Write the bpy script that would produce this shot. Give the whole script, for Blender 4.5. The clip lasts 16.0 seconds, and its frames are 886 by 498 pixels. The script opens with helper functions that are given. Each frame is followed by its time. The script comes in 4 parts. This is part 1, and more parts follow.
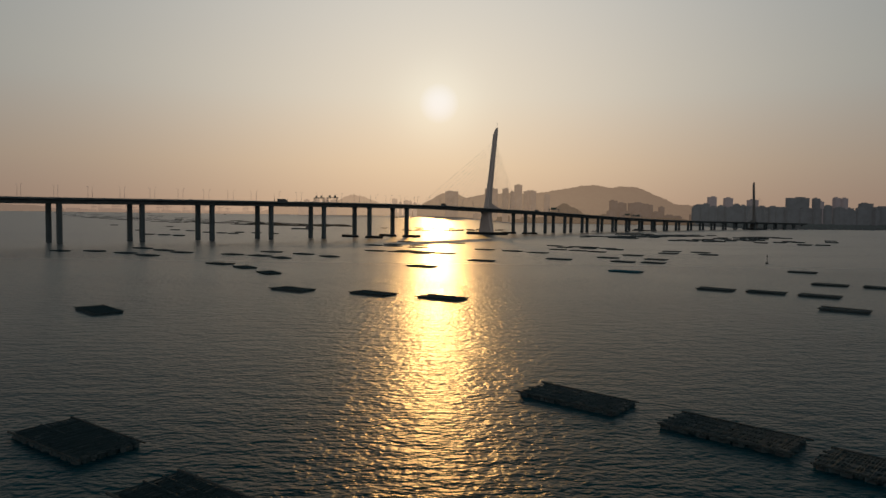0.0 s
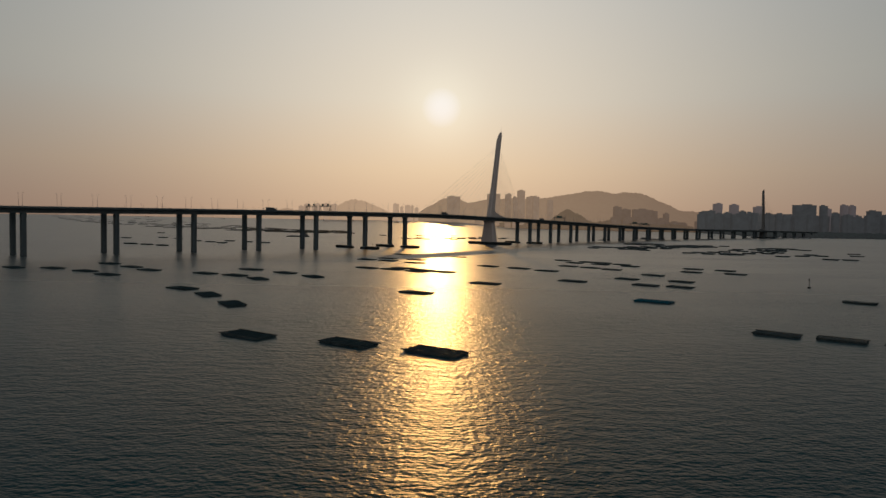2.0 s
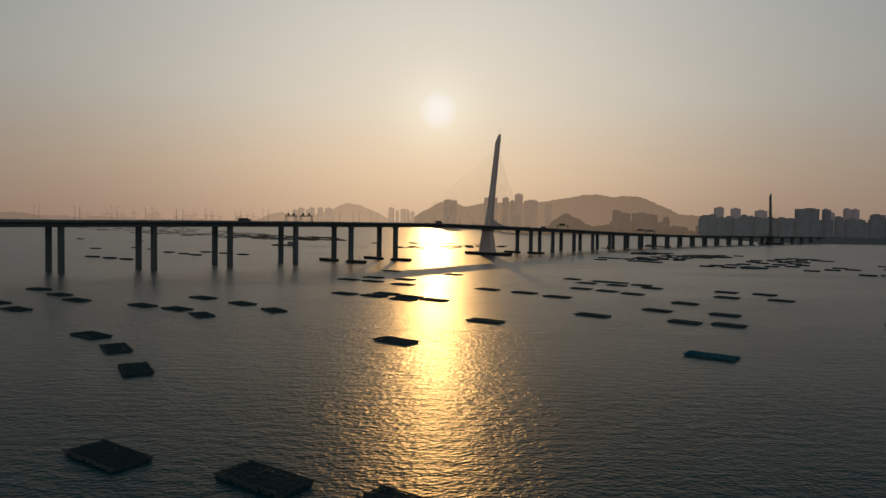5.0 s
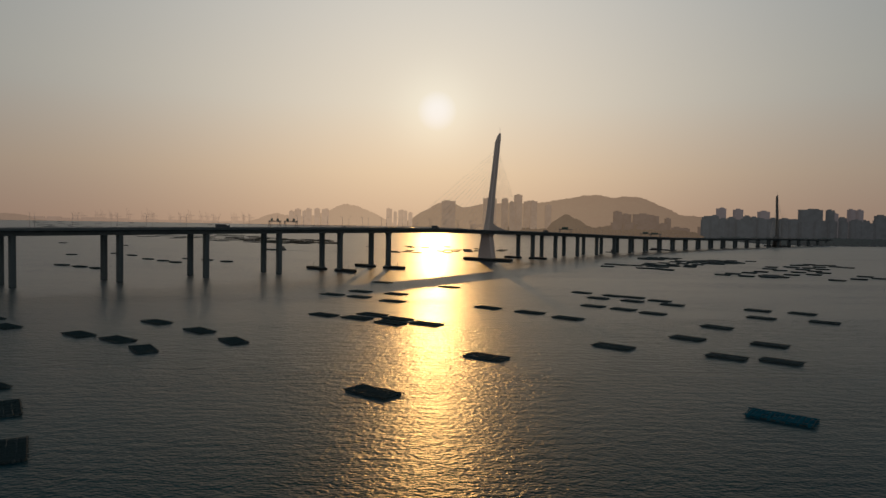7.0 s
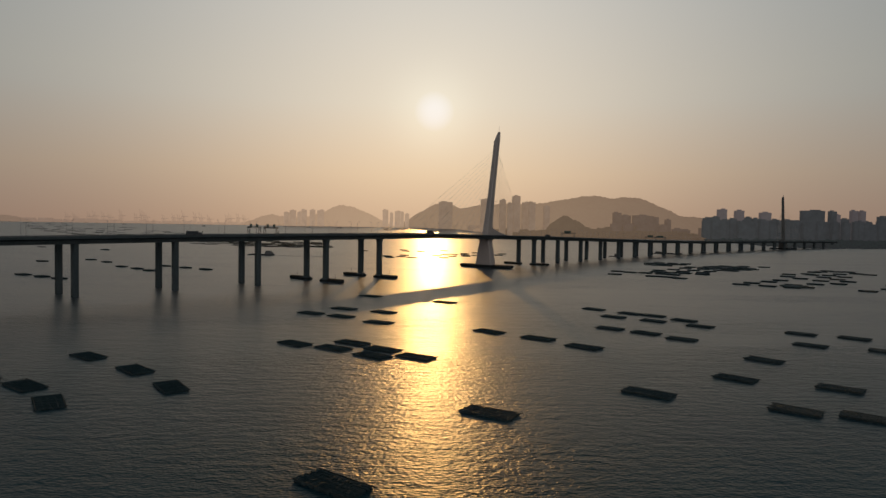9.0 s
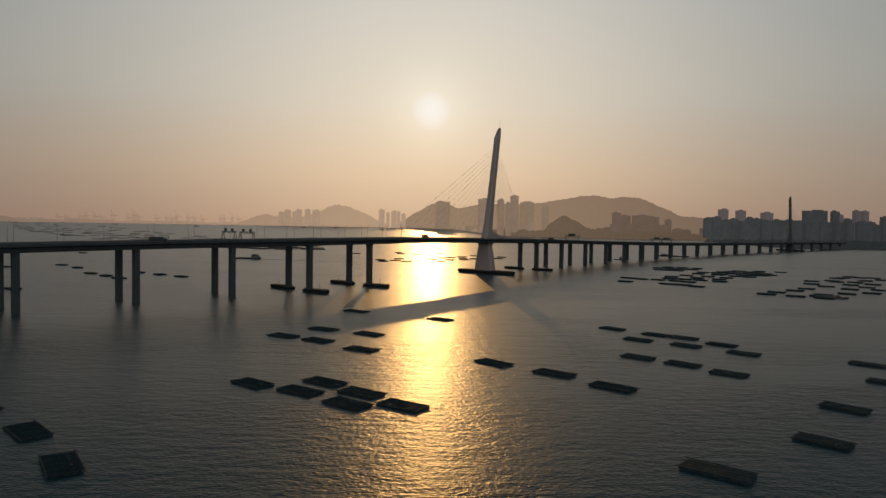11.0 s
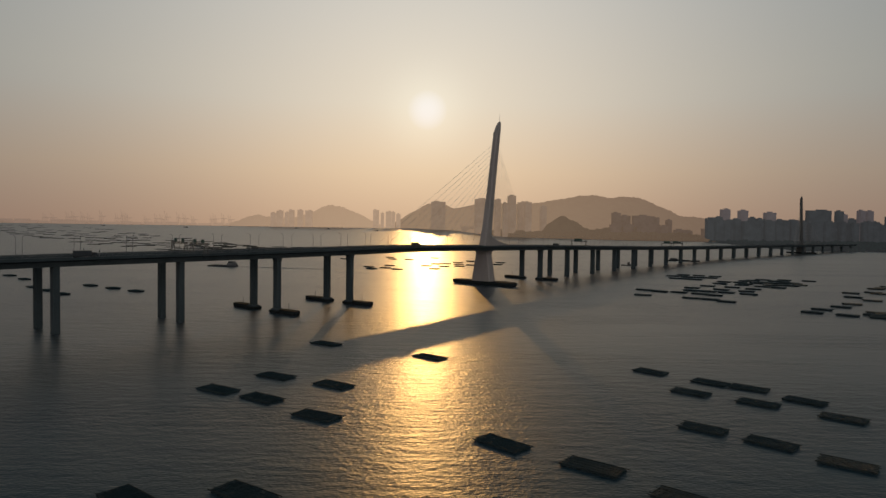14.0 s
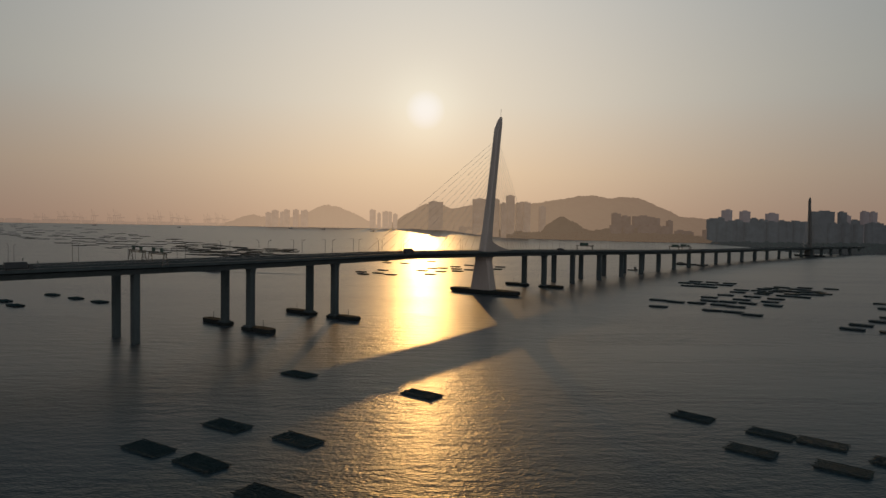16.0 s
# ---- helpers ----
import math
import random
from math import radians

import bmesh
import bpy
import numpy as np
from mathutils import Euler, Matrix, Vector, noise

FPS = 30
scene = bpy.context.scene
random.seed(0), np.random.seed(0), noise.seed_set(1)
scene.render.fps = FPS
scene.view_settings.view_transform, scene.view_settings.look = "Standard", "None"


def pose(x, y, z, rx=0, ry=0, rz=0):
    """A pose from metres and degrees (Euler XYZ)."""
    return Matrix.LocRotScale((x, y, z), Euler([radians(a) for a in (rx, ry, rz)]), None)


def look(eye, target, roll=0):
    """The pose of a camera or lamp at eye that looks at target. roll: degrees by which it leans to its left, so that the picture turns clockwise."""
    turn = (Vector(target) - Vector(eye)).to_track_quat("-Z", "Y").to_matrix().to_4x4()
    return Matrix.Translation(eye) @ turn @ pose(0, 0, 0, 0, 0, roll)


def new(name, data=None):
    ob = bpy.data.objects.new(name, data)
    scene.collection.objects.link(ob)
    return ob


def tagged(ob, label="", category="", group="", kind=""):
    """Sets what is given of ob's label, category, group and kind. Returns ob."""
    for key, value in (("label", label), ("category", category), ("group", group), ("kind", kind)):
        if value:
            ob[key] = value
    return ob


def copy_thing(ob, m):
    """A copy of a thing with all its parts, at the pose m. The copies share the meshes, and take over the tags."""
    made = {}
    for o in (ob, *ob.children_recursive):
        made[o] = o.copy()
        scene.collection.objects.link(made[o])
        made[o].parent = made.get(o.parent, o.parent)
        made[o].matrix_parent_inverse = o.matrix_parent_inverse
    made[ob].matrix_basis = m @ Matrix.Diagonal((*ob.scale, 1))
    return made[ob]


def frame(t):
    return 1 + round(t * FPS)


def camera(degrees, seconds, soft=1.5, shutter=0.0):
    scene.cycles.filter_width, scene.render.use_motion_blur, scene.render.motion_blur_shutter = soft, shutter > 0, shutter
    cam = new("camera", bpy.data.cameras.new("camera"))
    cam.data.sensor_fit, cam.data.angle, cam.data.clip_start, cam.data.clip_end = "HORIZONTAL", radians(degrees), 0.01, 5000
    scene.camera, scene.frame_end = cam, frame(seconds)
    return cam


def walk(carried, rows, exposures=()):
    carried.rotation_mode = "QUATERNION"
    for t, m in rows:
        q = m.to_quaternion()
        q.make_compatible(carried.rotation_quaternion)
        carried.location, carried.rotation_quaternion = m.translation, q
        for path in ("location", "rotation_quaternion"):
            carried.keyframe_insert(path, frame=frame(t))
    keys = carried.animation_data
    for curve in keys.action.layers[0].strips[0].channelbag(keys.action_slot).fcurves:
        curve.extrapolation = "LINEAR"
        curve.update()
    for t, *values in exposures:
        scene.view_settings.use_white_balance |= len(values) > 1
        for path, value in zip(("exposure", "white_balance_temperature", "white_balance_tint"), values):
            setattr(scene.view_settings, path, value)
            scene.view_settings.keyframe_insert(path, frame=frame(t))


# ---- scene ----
cam = camera(66.98, 16.0, soft=1.5)
# seconds, x, y, z, yaw, pitch, roll
ROWS = [
    (0.0, 1.58, 48.76, 28.74, -0.33, -2.74, -0.70),
    (0.5, 2.01, 61.85, 30.39, -0.23, -2.64, -0.82),
    (1.0, 2.55, 75.06, 32.14, -0.17, -2.56, -0.92),
    (1.5, 3.17, 88.45, 33.98, -0.16, -2.48, -0.98),
    (2.0, 3.84, 102.06, 35.91, -0.16, -2.38, -1.01),
    (2.5, 4.51, 115.54, 37.84, -0.20, -2.29, -1.02),
    (3.0, 5.13, 128.60, 39.60, -0.28, -2.20, -1.01),
    (3.5, 5.69, 141.16, 40.91, -0.38, -2.17, -0.99),
    (4.0, 6.04, 153.74, 42.12, -0.41, -2.15, -0.97),
    (6.5, 9.46, 220.86, 49.27, -0.49, -2.12, -0.92),
    (7.0, 10.25, 234.63, 50.70, -0.53, -2.11, -0.91),
    (7.5, 10.90, 248.75, 52.18, -0.57, -2.09, -0.90),
    (8.0, 11.59, 262.97, 53.53, -0.63, -2.10, -0.90),
    (8.5, 12.26, 277.35, 54.77, -0.70, -2.09, -0.90),
    (9.0, 12.70, 292.18, 55.91, -0.76, -2.07, -0.88),
    (11.5, 14.99, 368.63, 60.96, -1.07, -2.12, -0.89),
    (12.0, 15.73, 383.72, 61.90, -1.14, -2.12, -0.89),
    (12.5, 16.64, 398.57, 62.88, -1.19, -2.11, -0.89),
    (13.0, 17.39, 413.23, 64.03, -1.24, -2.13, -0.86),
    (13.5, 18.16, 427.71, 65.20, -1.28, -2.15, -0.82),
    (14.0, 18.97, 442.06, 66.40, -1.33, -2.15, -0.79),
    (14.5, 19.78, 456.33, 67.51, -1.37, -2.14, -0.78),
    (15.0, 20.59, 470.57, 68.53, -1.44, -2.15, -0.79),
    (15.5, 21.12, 485.00, 69.48, -1.48, -2.17, -0.84),
    (16.0, 21.42, 499.71, 70.46, -1.53, -2.17, -0.90),
]
walk(cam, [(t, pose(x, y, z, 90 + pitch, roll, yaw)) for t, x, y, z, yaw, pitch, roll in ROWS])

# ---- sky and sun ----
SUN_ELEV, SUN_AZ = radians(9.52), radians(-0.12)   # azimuth from +y towards +x
SUN = Vector((math.sin(SUN_AZ) * math.cos(SUN_ELEV), math.cos(SUN_AZ) * math.cos(SUN_ELEV), math.sin(SUN_ELEV)))


class Nodes:
    """Short hand for node trees."""

    def __init__(self, tree):
        self.t = tree

    def add(self, kind, operation=""):
        n = self.t.nodes.new(kind)
        if operation:
            n.operation = operation
        return n

    def link(self, a, b):
        self.t.links.new(a, b)

    def put(self, socket, v):
        if hasattr(v, "is_output"):
            self.link(v, socket)
        else:
            socket.default_value = v

    def math(self, op, a, b=0.0, c=None, clamp=False):
        n = self.t.nodes.new("ShaderNodeMath")
        n.operation, n.use_clamp = op, clamp
        self.put(n.inputs[0], a)
        self.put(n.inputs[1], b)
        if c is not None:
            self.put(n.inputs[2], c)
        return n.outputs[0]

    def vec(self, op, a, b=(0, 0, 0)):
        n = self.t.nodes.new("ShaderNodeVectorMath")
        n.operation = op
        self.put(n.inputs[0], a)
        if op not in ("NORMALIZE", "LENGTH"):
            self.put(n.inputs[1], b)
        return n.outputs["Value"] if op in ("DOT_PRODUCT", "LENGTH") else n.outputs[0]

    def ramp(self, fac, stops, interp="LINEAR"):
        n = self.t.nodes.new("ShaderNodeValToRGB")
        n.color_ramp.interpolation = interp
        e = n.color_ramp.elements
        while len(e) < len(stops):
            e.new(0.5)
        for el, (p, c) in zip(e, stops):
            el.position, el.color = p, (*c, 1) if len(c) == 3 else c
        self.put(n.inputs[0], fac)
        return n.outputs[0]

    def mix(self, fac, a, b, blend="MIX"):
        n = self.t.nodes.new("ShaderNodeMix")
        n.data_type, n.blend_type, n.clamp_factor = "RGBA", blend, False
        self.put(n.inputs[0], fac)
        self.put(n.inputs[6], (*a, 1) if isinstance(a, tuple) and len(a) == 3 else a)
        self.put(n.inputs[7], (*b, 1) if isinstance(b, tuple) and len(b) == 3 else b)
        return n.outputs[2]

    def noise(self, vector, scale, detail=3.0, rough=0.55, stretch=None):
        if stretch:
            m = self.t.nodes.new("ShaderNodeMapping")
            self.put(m.inputs["Vector"], vector)
            m.inputs["Scale"].default_value = stretch
            vector = m.outputs[0]
        n = self.t.nodes.new("ShaderNodeTexNoise")
        self.put(n.inputs["Vector"], vector)
        n.inputs["Scale"].default_value, n.inputs["Detail"].default_value, n.inputs["Roughness"].default_value = scale, detail, rough
        return n.outputs["Fac"]


def sky_colour(n, way):
    """The hazy evening sky in the direction way: a ramp by height, dimmer away from the sun, and the sun's aureole."""
    sep = n.add("ShaderNodeSeparateXYZ")
    n.link(way, sep.inputs[0])
    height = sep.outputs[2]
    ramp = n.ramp(n.math("MULTIPLY_ADD", height, 0.8, 0.1), [
        (0.0, SKY_LOW), (0.10, SKY_HORIZON), (0.16, SKY_BAND), (0.24, SKY_MID), (0.355, SKY_HIGH), (0.46, SKY_VEIL), (0.60, SKY_DEEP), (0.95, SKY_ZENITH)])
    toward = n.vec("DOT_PRODUCT", way, tuple(SUN))
    side = n.math("POWER", n.math("MULTIPLY_ADD", toward, 0.5, 0.5, clamp=True), 14.0)
    low = n.math("MULTIPLY_ADD", height, -5.0, 1.0, clamp=True)   # the low haze dims faster to the sides
    side = n.math("MULTIPLY", side, n.math("MULTIPLY_ADD", n.math("MULTIPLY", n.math("SUBTRACT", 1.0, side), low), -0.75, 1.0))
    c = n.mix(1.0, ramp, n.mix(side, SIDE_COLOUR, (1.0, 1.0, 1.0)), "MULTIPLY")
    c = n.mix(n.math("MULTIPLY", n.math("SUBTRACT", 1.0, side), low), c, n.mix(1.0, c, (1.05, 0.965, 1.08), "MULTIPLY"))
    t = n.math("MAXIMUM", toward, 0.0)
    for power, gain, colour in GLOWS:
        g = n.math("MULTIPLY", n.math("POWER", t, power), gain)
        c = n.mix(g, c, colour, "ADD")
    back = n.math("MULTIPLY", n.math("POWER", n.math("MAXIMUM", n.math("MULTIPLY", toward, -1.0), 0.0), 2.0), BACK_GLOW)
    c = n.mix(back, c, (0.74, 0.70, 0.70), "ADD")
    return c, toward


SKY_LOW, SKY_HORIZON, SKY_BAND = (0.44, 0.285, 0.20), (0.615, 0.395, 0.24), (0.655, 0.482, 0.322)
SKY_MID, SKY_HIGH, SKY_ZENITH = (0.60, 0.54, 0.455), (0.545, 0.53, 0.495), (0.03, 0.06, 0.08)
BACK_GLOW = 0.85   # unseen pale glow opposite the sun, added to light the faces towards the camera
SKY_VEIL, SKY_DEEP = (0.125, 0.205, 0.235), (0.035, 0.085, 0.105)
SIDE_COLOUR = (0.38, 0.445, 0.50)   # the sky away from the sun
GLOWS = [(14.0, 0.10, (1.0, 0.83, 0.58)), (170.0, 0.03, (0.9, 1.0, 0.75)), (700.0, 0.11, (0.9, 1.0, 0.86))]

world = bpy.data.worlds.new("evening_sky")
scene.world = world
world.use_nodes = True
wn = Nodes(world.node_tree)
world.node_tree.nodes.clear()
w_out, w_bg = wn.add("ShaderNodeOutputWorld"), wn.add("ShaderNodeBackground")
coord = wn.add("ShaderNodeTexCoord")
way = wn.vec("NORMALIZE", coord.outputs["Generated"])
sky, toward_sun = sky_colour(wn, way)
nishita = wn.add("ShaderNodeTexSky")
nishita.sky_type, nishita.sun_disc = "NISHITA", False
nishita.sun_elevation, nishita.sun_rotation = SUN_ELEV, SUN_AZ
nishita.dust_density, nishita.air_density, nishita.ozone_density = 6.0, 1.2, 1.0
sky = wn.mix(0.001, sky, nishita.outputs[0], "ADD")
DISC_EDGE, DISC_CORE = math.cos(radians(1.7)), math.cos(radians(0.4))
disc = wn.math("MULTIPLY_ADD", toward_sun, 1 / (DISC_CORE - DISC_EDGE), -DISC_EDGE / (DISC_CORE - DISC_EDGE), clamp=True)
sky = wn.mix(disc, sky, (0.05, 0.08, 0.17), "ADD")
wn.link(sky, w_bg.inputs[0])
w_bg.inputs[1].default_value = 1.0
wn.link(w_bg.outputs[0], w_out.inputs[0])

sun = new("sun", bpy.data.lights.new("sun", "SUN"))
sun.data.energy, sun.data.angle, sun.data.color = 0.53, radians(0.6), (1.0, 0.53, 0.16)
sun.matrix_world = look((0, 0, 0), -SUN)


# ---- materials ----
def material(name, rough=0.8, metal=0.0):
    m = bpy.data.materials.new(name)
    m.use_nodes = True
    n = Nodes(m.node_tree)
    b = m.node_tree.nodes["Principled BSDF"]
    b.inputs["Roughness"].default_value, b.inputs["Metallic"].default_value = rough, metal
    return m, n, b


def weathered(name, dark, light, scale, rough=0.8, metal=0.0, bump=0.3, streak=(1, 1, 1), object_jitter=0.0, grain=8.0):
    """A surface of two tones: large stains, fine grain and a little relief."""
    m, n, b = material(name, rough, metal)
    if rough >= 0.8:
        b.inputs["Specular IOR Level"].default_value = 0.12
    geo = n.add("ShaderNodeNewGeometry").outputs["Position"]
    big = n.noise(geo, scale, 4, 0.6, streak)
    fine = n.noise(geo, scale * grain, 3, 0.65)
    f = n.math("MULTIPLY_ADD", fine, 0.45, n.math("MULTIPLY", big, 0.75))
    if object_jitter:
        f = n.math("MULTIPLY_ADD", n.add("ShaderNodeObjectInfo").outputs["Random"], object_jitter, f)
    c = n.ramp(f, [(0.35, dark), (0.85, light)])
    n.link(c, b.inputs["Base Color"])
    bp = n.add("ShaderNodeBump")
    bp.inputs["Strength"].default_value, bp.inputs["Distance"].default_value = bump, 0.05
    n.link(fine, bp.inputs["Height"])
    n.link(bp.outputs[0], b.inputs["Normal"])
    return m


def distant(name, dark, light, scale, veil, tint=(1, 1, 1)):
    """A surface of the far backdrop, kilometres off: its own colour, with haze painted in as sky-coloured emission."""
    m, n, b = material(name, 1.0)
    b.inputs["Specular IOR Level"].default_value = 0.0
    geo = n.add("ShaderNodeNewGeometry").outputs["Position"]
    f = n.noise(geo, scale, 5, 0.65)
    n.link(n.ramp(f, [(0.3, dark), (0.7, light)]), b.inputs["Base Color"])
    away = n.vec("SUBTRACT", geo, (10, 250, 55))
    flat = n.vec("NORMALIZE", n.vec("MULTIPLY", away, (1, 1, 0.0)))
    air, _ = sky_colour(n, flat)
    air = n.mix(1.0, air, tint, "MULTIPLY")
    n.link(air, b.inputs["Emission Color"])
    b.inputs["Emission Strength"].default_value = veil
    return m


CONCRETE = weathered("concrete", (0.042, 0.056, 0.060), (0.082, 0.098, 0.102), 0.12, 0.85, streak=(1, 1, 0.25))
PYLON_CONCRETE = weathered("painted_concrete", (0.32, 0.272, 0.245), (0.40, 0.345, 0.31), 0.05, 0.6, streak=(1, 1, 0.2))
# Darker copy of the pylon concrete: the far pylon's shade in its colour.
SHADED_CONCRETE = weathered("shaded_concrete", (0.085, 0.085, 0.08), (0.13, 0.125, 0.12), 0.05, 0.8, streak=(1, 1, 0.2))
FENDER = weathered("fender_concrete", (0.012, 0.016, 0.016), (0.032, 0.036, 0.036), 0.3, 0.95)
ASPHALT = weathered("asphalt", (0.04, 0.04, 0.042), (0.07, 0.07, 0.07), 0.2, 0.8)
STEEL = weathered("galvanised_steel", (0.16, 0.16, 0.165), (0.26, 0.26, 0.26), 0.6, 0.45, 0.6)
PALE_STEEL = weathered("painted_steel", (0.09, 0.085, 0.075), (0.18, 0.165, 0.145), 0.6, 0.6)
CABLE = weathered("cable_sheath", (0.26, 0.23, 0.20), (0.36, 0.32, 0.28), 0.3, 0.5)
SIGN = weathered("sign_panel", (0.02, 0.05, 0.04), (0.03, 0.08, 0.06), 0.8, 0.5)
BAMBOO = weathered("wet_bamboo", (0.005, 0.016, 0.018), (0.018, 0.038, 0.042), 0.9, 0.6, object_jitter=0.25)
# Bleached on the rails; on the far strings its paler tone stands for haze.
BLEACHED_HAZY = weathered("bleached_hazy_bamboo", (0.020, 0.028, 0.028), (0.055, 0.064, 0.062), 0.9, 0.85, object_jitter=0.25)
DRUM = weathered("black_float", (0.006, 0.012, 0.013), (0.017, 0.026, 0.028), 1.2, 0.6)
DRUM_BLUE = weathered("blue_float", (0.003, 0.05, 0.075), (0.006, 0.085, 0.125), 1.2, 0.8, object_jitter=0.2)
FOAM = weathered("foam", (0.16, 0.17, 0.17), (0.42, 0.42, 0.40), 0.5, 0.6)
HULL = weathered("boat_hull", (0.03, 0.035, 0.04), (0.09, 0.09, 0.09), 0.5, 0.6)
CABIN = weathered("boat_cabin", (0.07, 0.07, 0.07), (0.14, 0.14, 0.135), 0.5, 0.6)
TRUCK = weathered("truck_paint", (0.018, 0.024, 0.03), (0.045, 0.052, 0.06), 0.5, 0.5)
TYRE = weathered("rubber", (0.012, 0.012, 0.012), (0.03, 0.03, 0.03), 2.0, 0.9)
GLASS_DARK = weathered("window_glass", (0.01, 0.012, 0.014), (0.02, 0.022, 0.025), 1.0, 0.1)
# Hills: the last number is how strongly the painted haze glows.
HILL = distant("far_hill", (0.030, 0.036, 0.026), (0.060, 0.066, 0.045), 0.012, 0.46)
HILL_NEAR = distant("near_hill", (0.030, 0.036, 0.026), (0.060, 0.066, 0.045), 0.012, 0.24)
# Towers, land and port glow with painted haze as well, some tinted blue.
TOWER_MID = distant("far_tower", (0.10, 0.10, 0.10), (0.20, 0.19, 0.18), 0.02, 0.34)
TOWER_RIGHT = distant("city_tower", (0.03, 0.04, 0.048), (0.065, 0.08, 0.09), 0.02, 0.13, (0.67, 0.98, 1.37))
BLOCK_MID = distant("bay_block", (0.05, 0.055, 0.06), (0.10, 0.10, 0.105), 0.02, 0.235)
# Paler than TOWER_RIGHT: more haze in both base colour and emission.
TOWER_HAZY = distant("hazy_tower", (0.06, 0.072, 0.085), (0.11, 0.125, 0.14), 0.02, 0.22, (0.85, 1.0, 1.35))
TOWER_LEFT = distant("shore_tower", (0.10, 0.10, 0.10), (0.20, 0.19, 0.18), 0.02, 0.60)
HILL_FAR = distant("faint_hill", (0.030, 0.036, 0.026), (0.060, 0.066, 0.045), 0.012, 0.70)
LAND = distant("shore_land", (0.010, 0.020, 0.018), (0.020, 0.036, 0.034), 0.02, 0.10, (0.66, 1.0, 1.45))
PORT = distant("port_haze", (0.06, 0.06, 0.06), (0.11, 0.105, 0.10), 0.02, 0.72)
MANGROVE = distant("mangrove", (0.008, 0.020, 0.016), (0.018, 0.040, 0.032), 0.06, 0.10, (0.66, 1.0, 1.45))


def water_material():
    """Bay water: waves of three lengths, wind streaks and slicks, and rougher water further out."""
    m, n, b = material("sea_water", 0.25)
    b.inputs["Specular Tint"].default_value = (0.32, 0.95, 1.1, 1)
    b.inputs["Coat Weight"].default_value = 1.0
    geo = n.add("ShaderNodeNewGeometry").outputs["Position"]
    sep = n.add("ShaderNodeSeparateXYZ")
    n.link(geo, sep.inputs[0])

    def fade(v, v0, v1, a, c):
        r = n.add("ShaderNodeMapRange")
        for i, x in enumerate((v0, v1, a, c)):
            r.inputs[i + 1].default_value = x
        n.link(v, r.inputs[0])
        return r.outputs[0]

    streak = n.ramp(n.noise(geo, 0.007, 5, 0.6, (0.4, 2.0, 1)), [(0.42, (1, 1, 1)), (0.60, (0, 0, 0))])
    slick = fade(sep.outputs[0], 40.0, 170.0, 0.45, 0.85)          # long slicks off the east piers
    open_bay = fade(sep.outputs[1], 430.0, 640.0, 0.55, 1.0)
    calm = n.math("SUBTRACT", 1.0, n.math("MULTIPLY", streak, n.math("MULTIPLY", slick, open_bay)))
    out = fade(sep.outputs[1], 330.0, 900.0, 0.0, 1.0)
    swell = n.noise(geo, 0.31, 0, 0.5, (0.62, 1.2, 1))
    chop = n.noise(geo, 0.95, 1, 0.45, (0.72, 1.12, 1))
    ripple = n.noise(geo, 2.3, 1, 0.5, (0.85, 1.05, 1))
    h = n.math("MULTIPLY_ADD", chop, 0.42, n.math("MULTIPLY", swell, 0.40))
    h = n.math("MULTIPLY_ADD", ripple, 0.10, h)
    gust = n.noise(geo, 0.085, 2, 0.6, (0.45, 1.5, 1))
    h = n.math("MULTIPLY_ADD", gust, n.math("MULTIPLY_ADD", out, 1.1, 0.15), h)
    strength = n.math("MULTIPLY", calm, n.math("MULTIPLY_ADD", out, -0.3, WAVE))
    for share, socket in ((1.0, "Normal"), (0.68, "Coat Normal")):
        bp = n.add("ShaderNodeBump")
        bp.inputs["Distance"].default_value = 1.0
        n.link(n.math("MULTIPLY", strength, share), bp.inputs["Strength"])
        n.link(h, bp.inputs["Height"])
        n.link(bp.outputs[0], b.inputs[socket])
    n.link(n.math("MULTIPLY_ADD", out, 0.10, 0.35), b.inputs["Roughness"])
    n.link(n.math("MULTIPLY_ADD", out, 0.06, 0.26), b.inputs["Coat Roughness"])
    n.link(n.math("MULTIPLY_ADD", out, 0.035, 1.125), b.inputs["IOR"])
    n.link(n.math("MULTIPLY_ADD", out, 0.057, 1.056), b.inputs["Coat IOR"])
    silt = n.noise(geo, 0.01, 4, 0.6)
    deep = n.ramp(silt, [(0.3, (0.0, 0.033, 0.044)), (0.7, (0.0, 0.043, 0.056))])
    n.link(n.mix(out, deep, (0.055, 0.072, 0.088)), b.inputs["Base Color"])   # base lightened further out, in place of haze and reflected sky
    return m


WAVE = 1.05
WATER = water_material()


# ---- mesh helpers ----
def mesh_from(name, bm, mat, smooth=False):
    me = bpy.data.meshes.new(name)
    bm.normal_update()
    bm.to_mesh(me)
    bm.free()
    me.materials.append(mat)
    if smooth:
        me.polygons.foreach_set("use_smooth", [True] * len(me.polygons))
    return me


def part(name, bm, mat, parent, label="", smooth=False, m=None):
    ob = new(name, bm if isinstance(bm, bpy.types.Mesh) else mesh_from(name, bm, mat, smooth))
    ob.parent = parent
    if m is not None:
        ob.matrix_basis = m
    return tagged(ob, label)


def thing(name, label, category, group="", m=None, kind=""):
    ob = new(name)
    if m is not None:
        ob.matrix_basis = m
    return tagged(ob, label, category, group, kind)


def box(bm, x, y, z, sx, sy, sz, turn=0.0, bevel=0.0):
    """A box with its base centre at (x, y, z)."""
    r = bmesh.ops.create_cube(bm, size=1.0, matrix=pose(x, y, z + sz / 2, 0, 0, turn) @ Matrix.Diagonal((sx, sy, sz, 1)))
    if bevel:
        edges = {e for v in r["verts"] for e in v.link_edges}
        bmesh.ops.bevel(bm, geom=list(edges), offset=bevel, segments=1, affect="EDGES")
    return bm


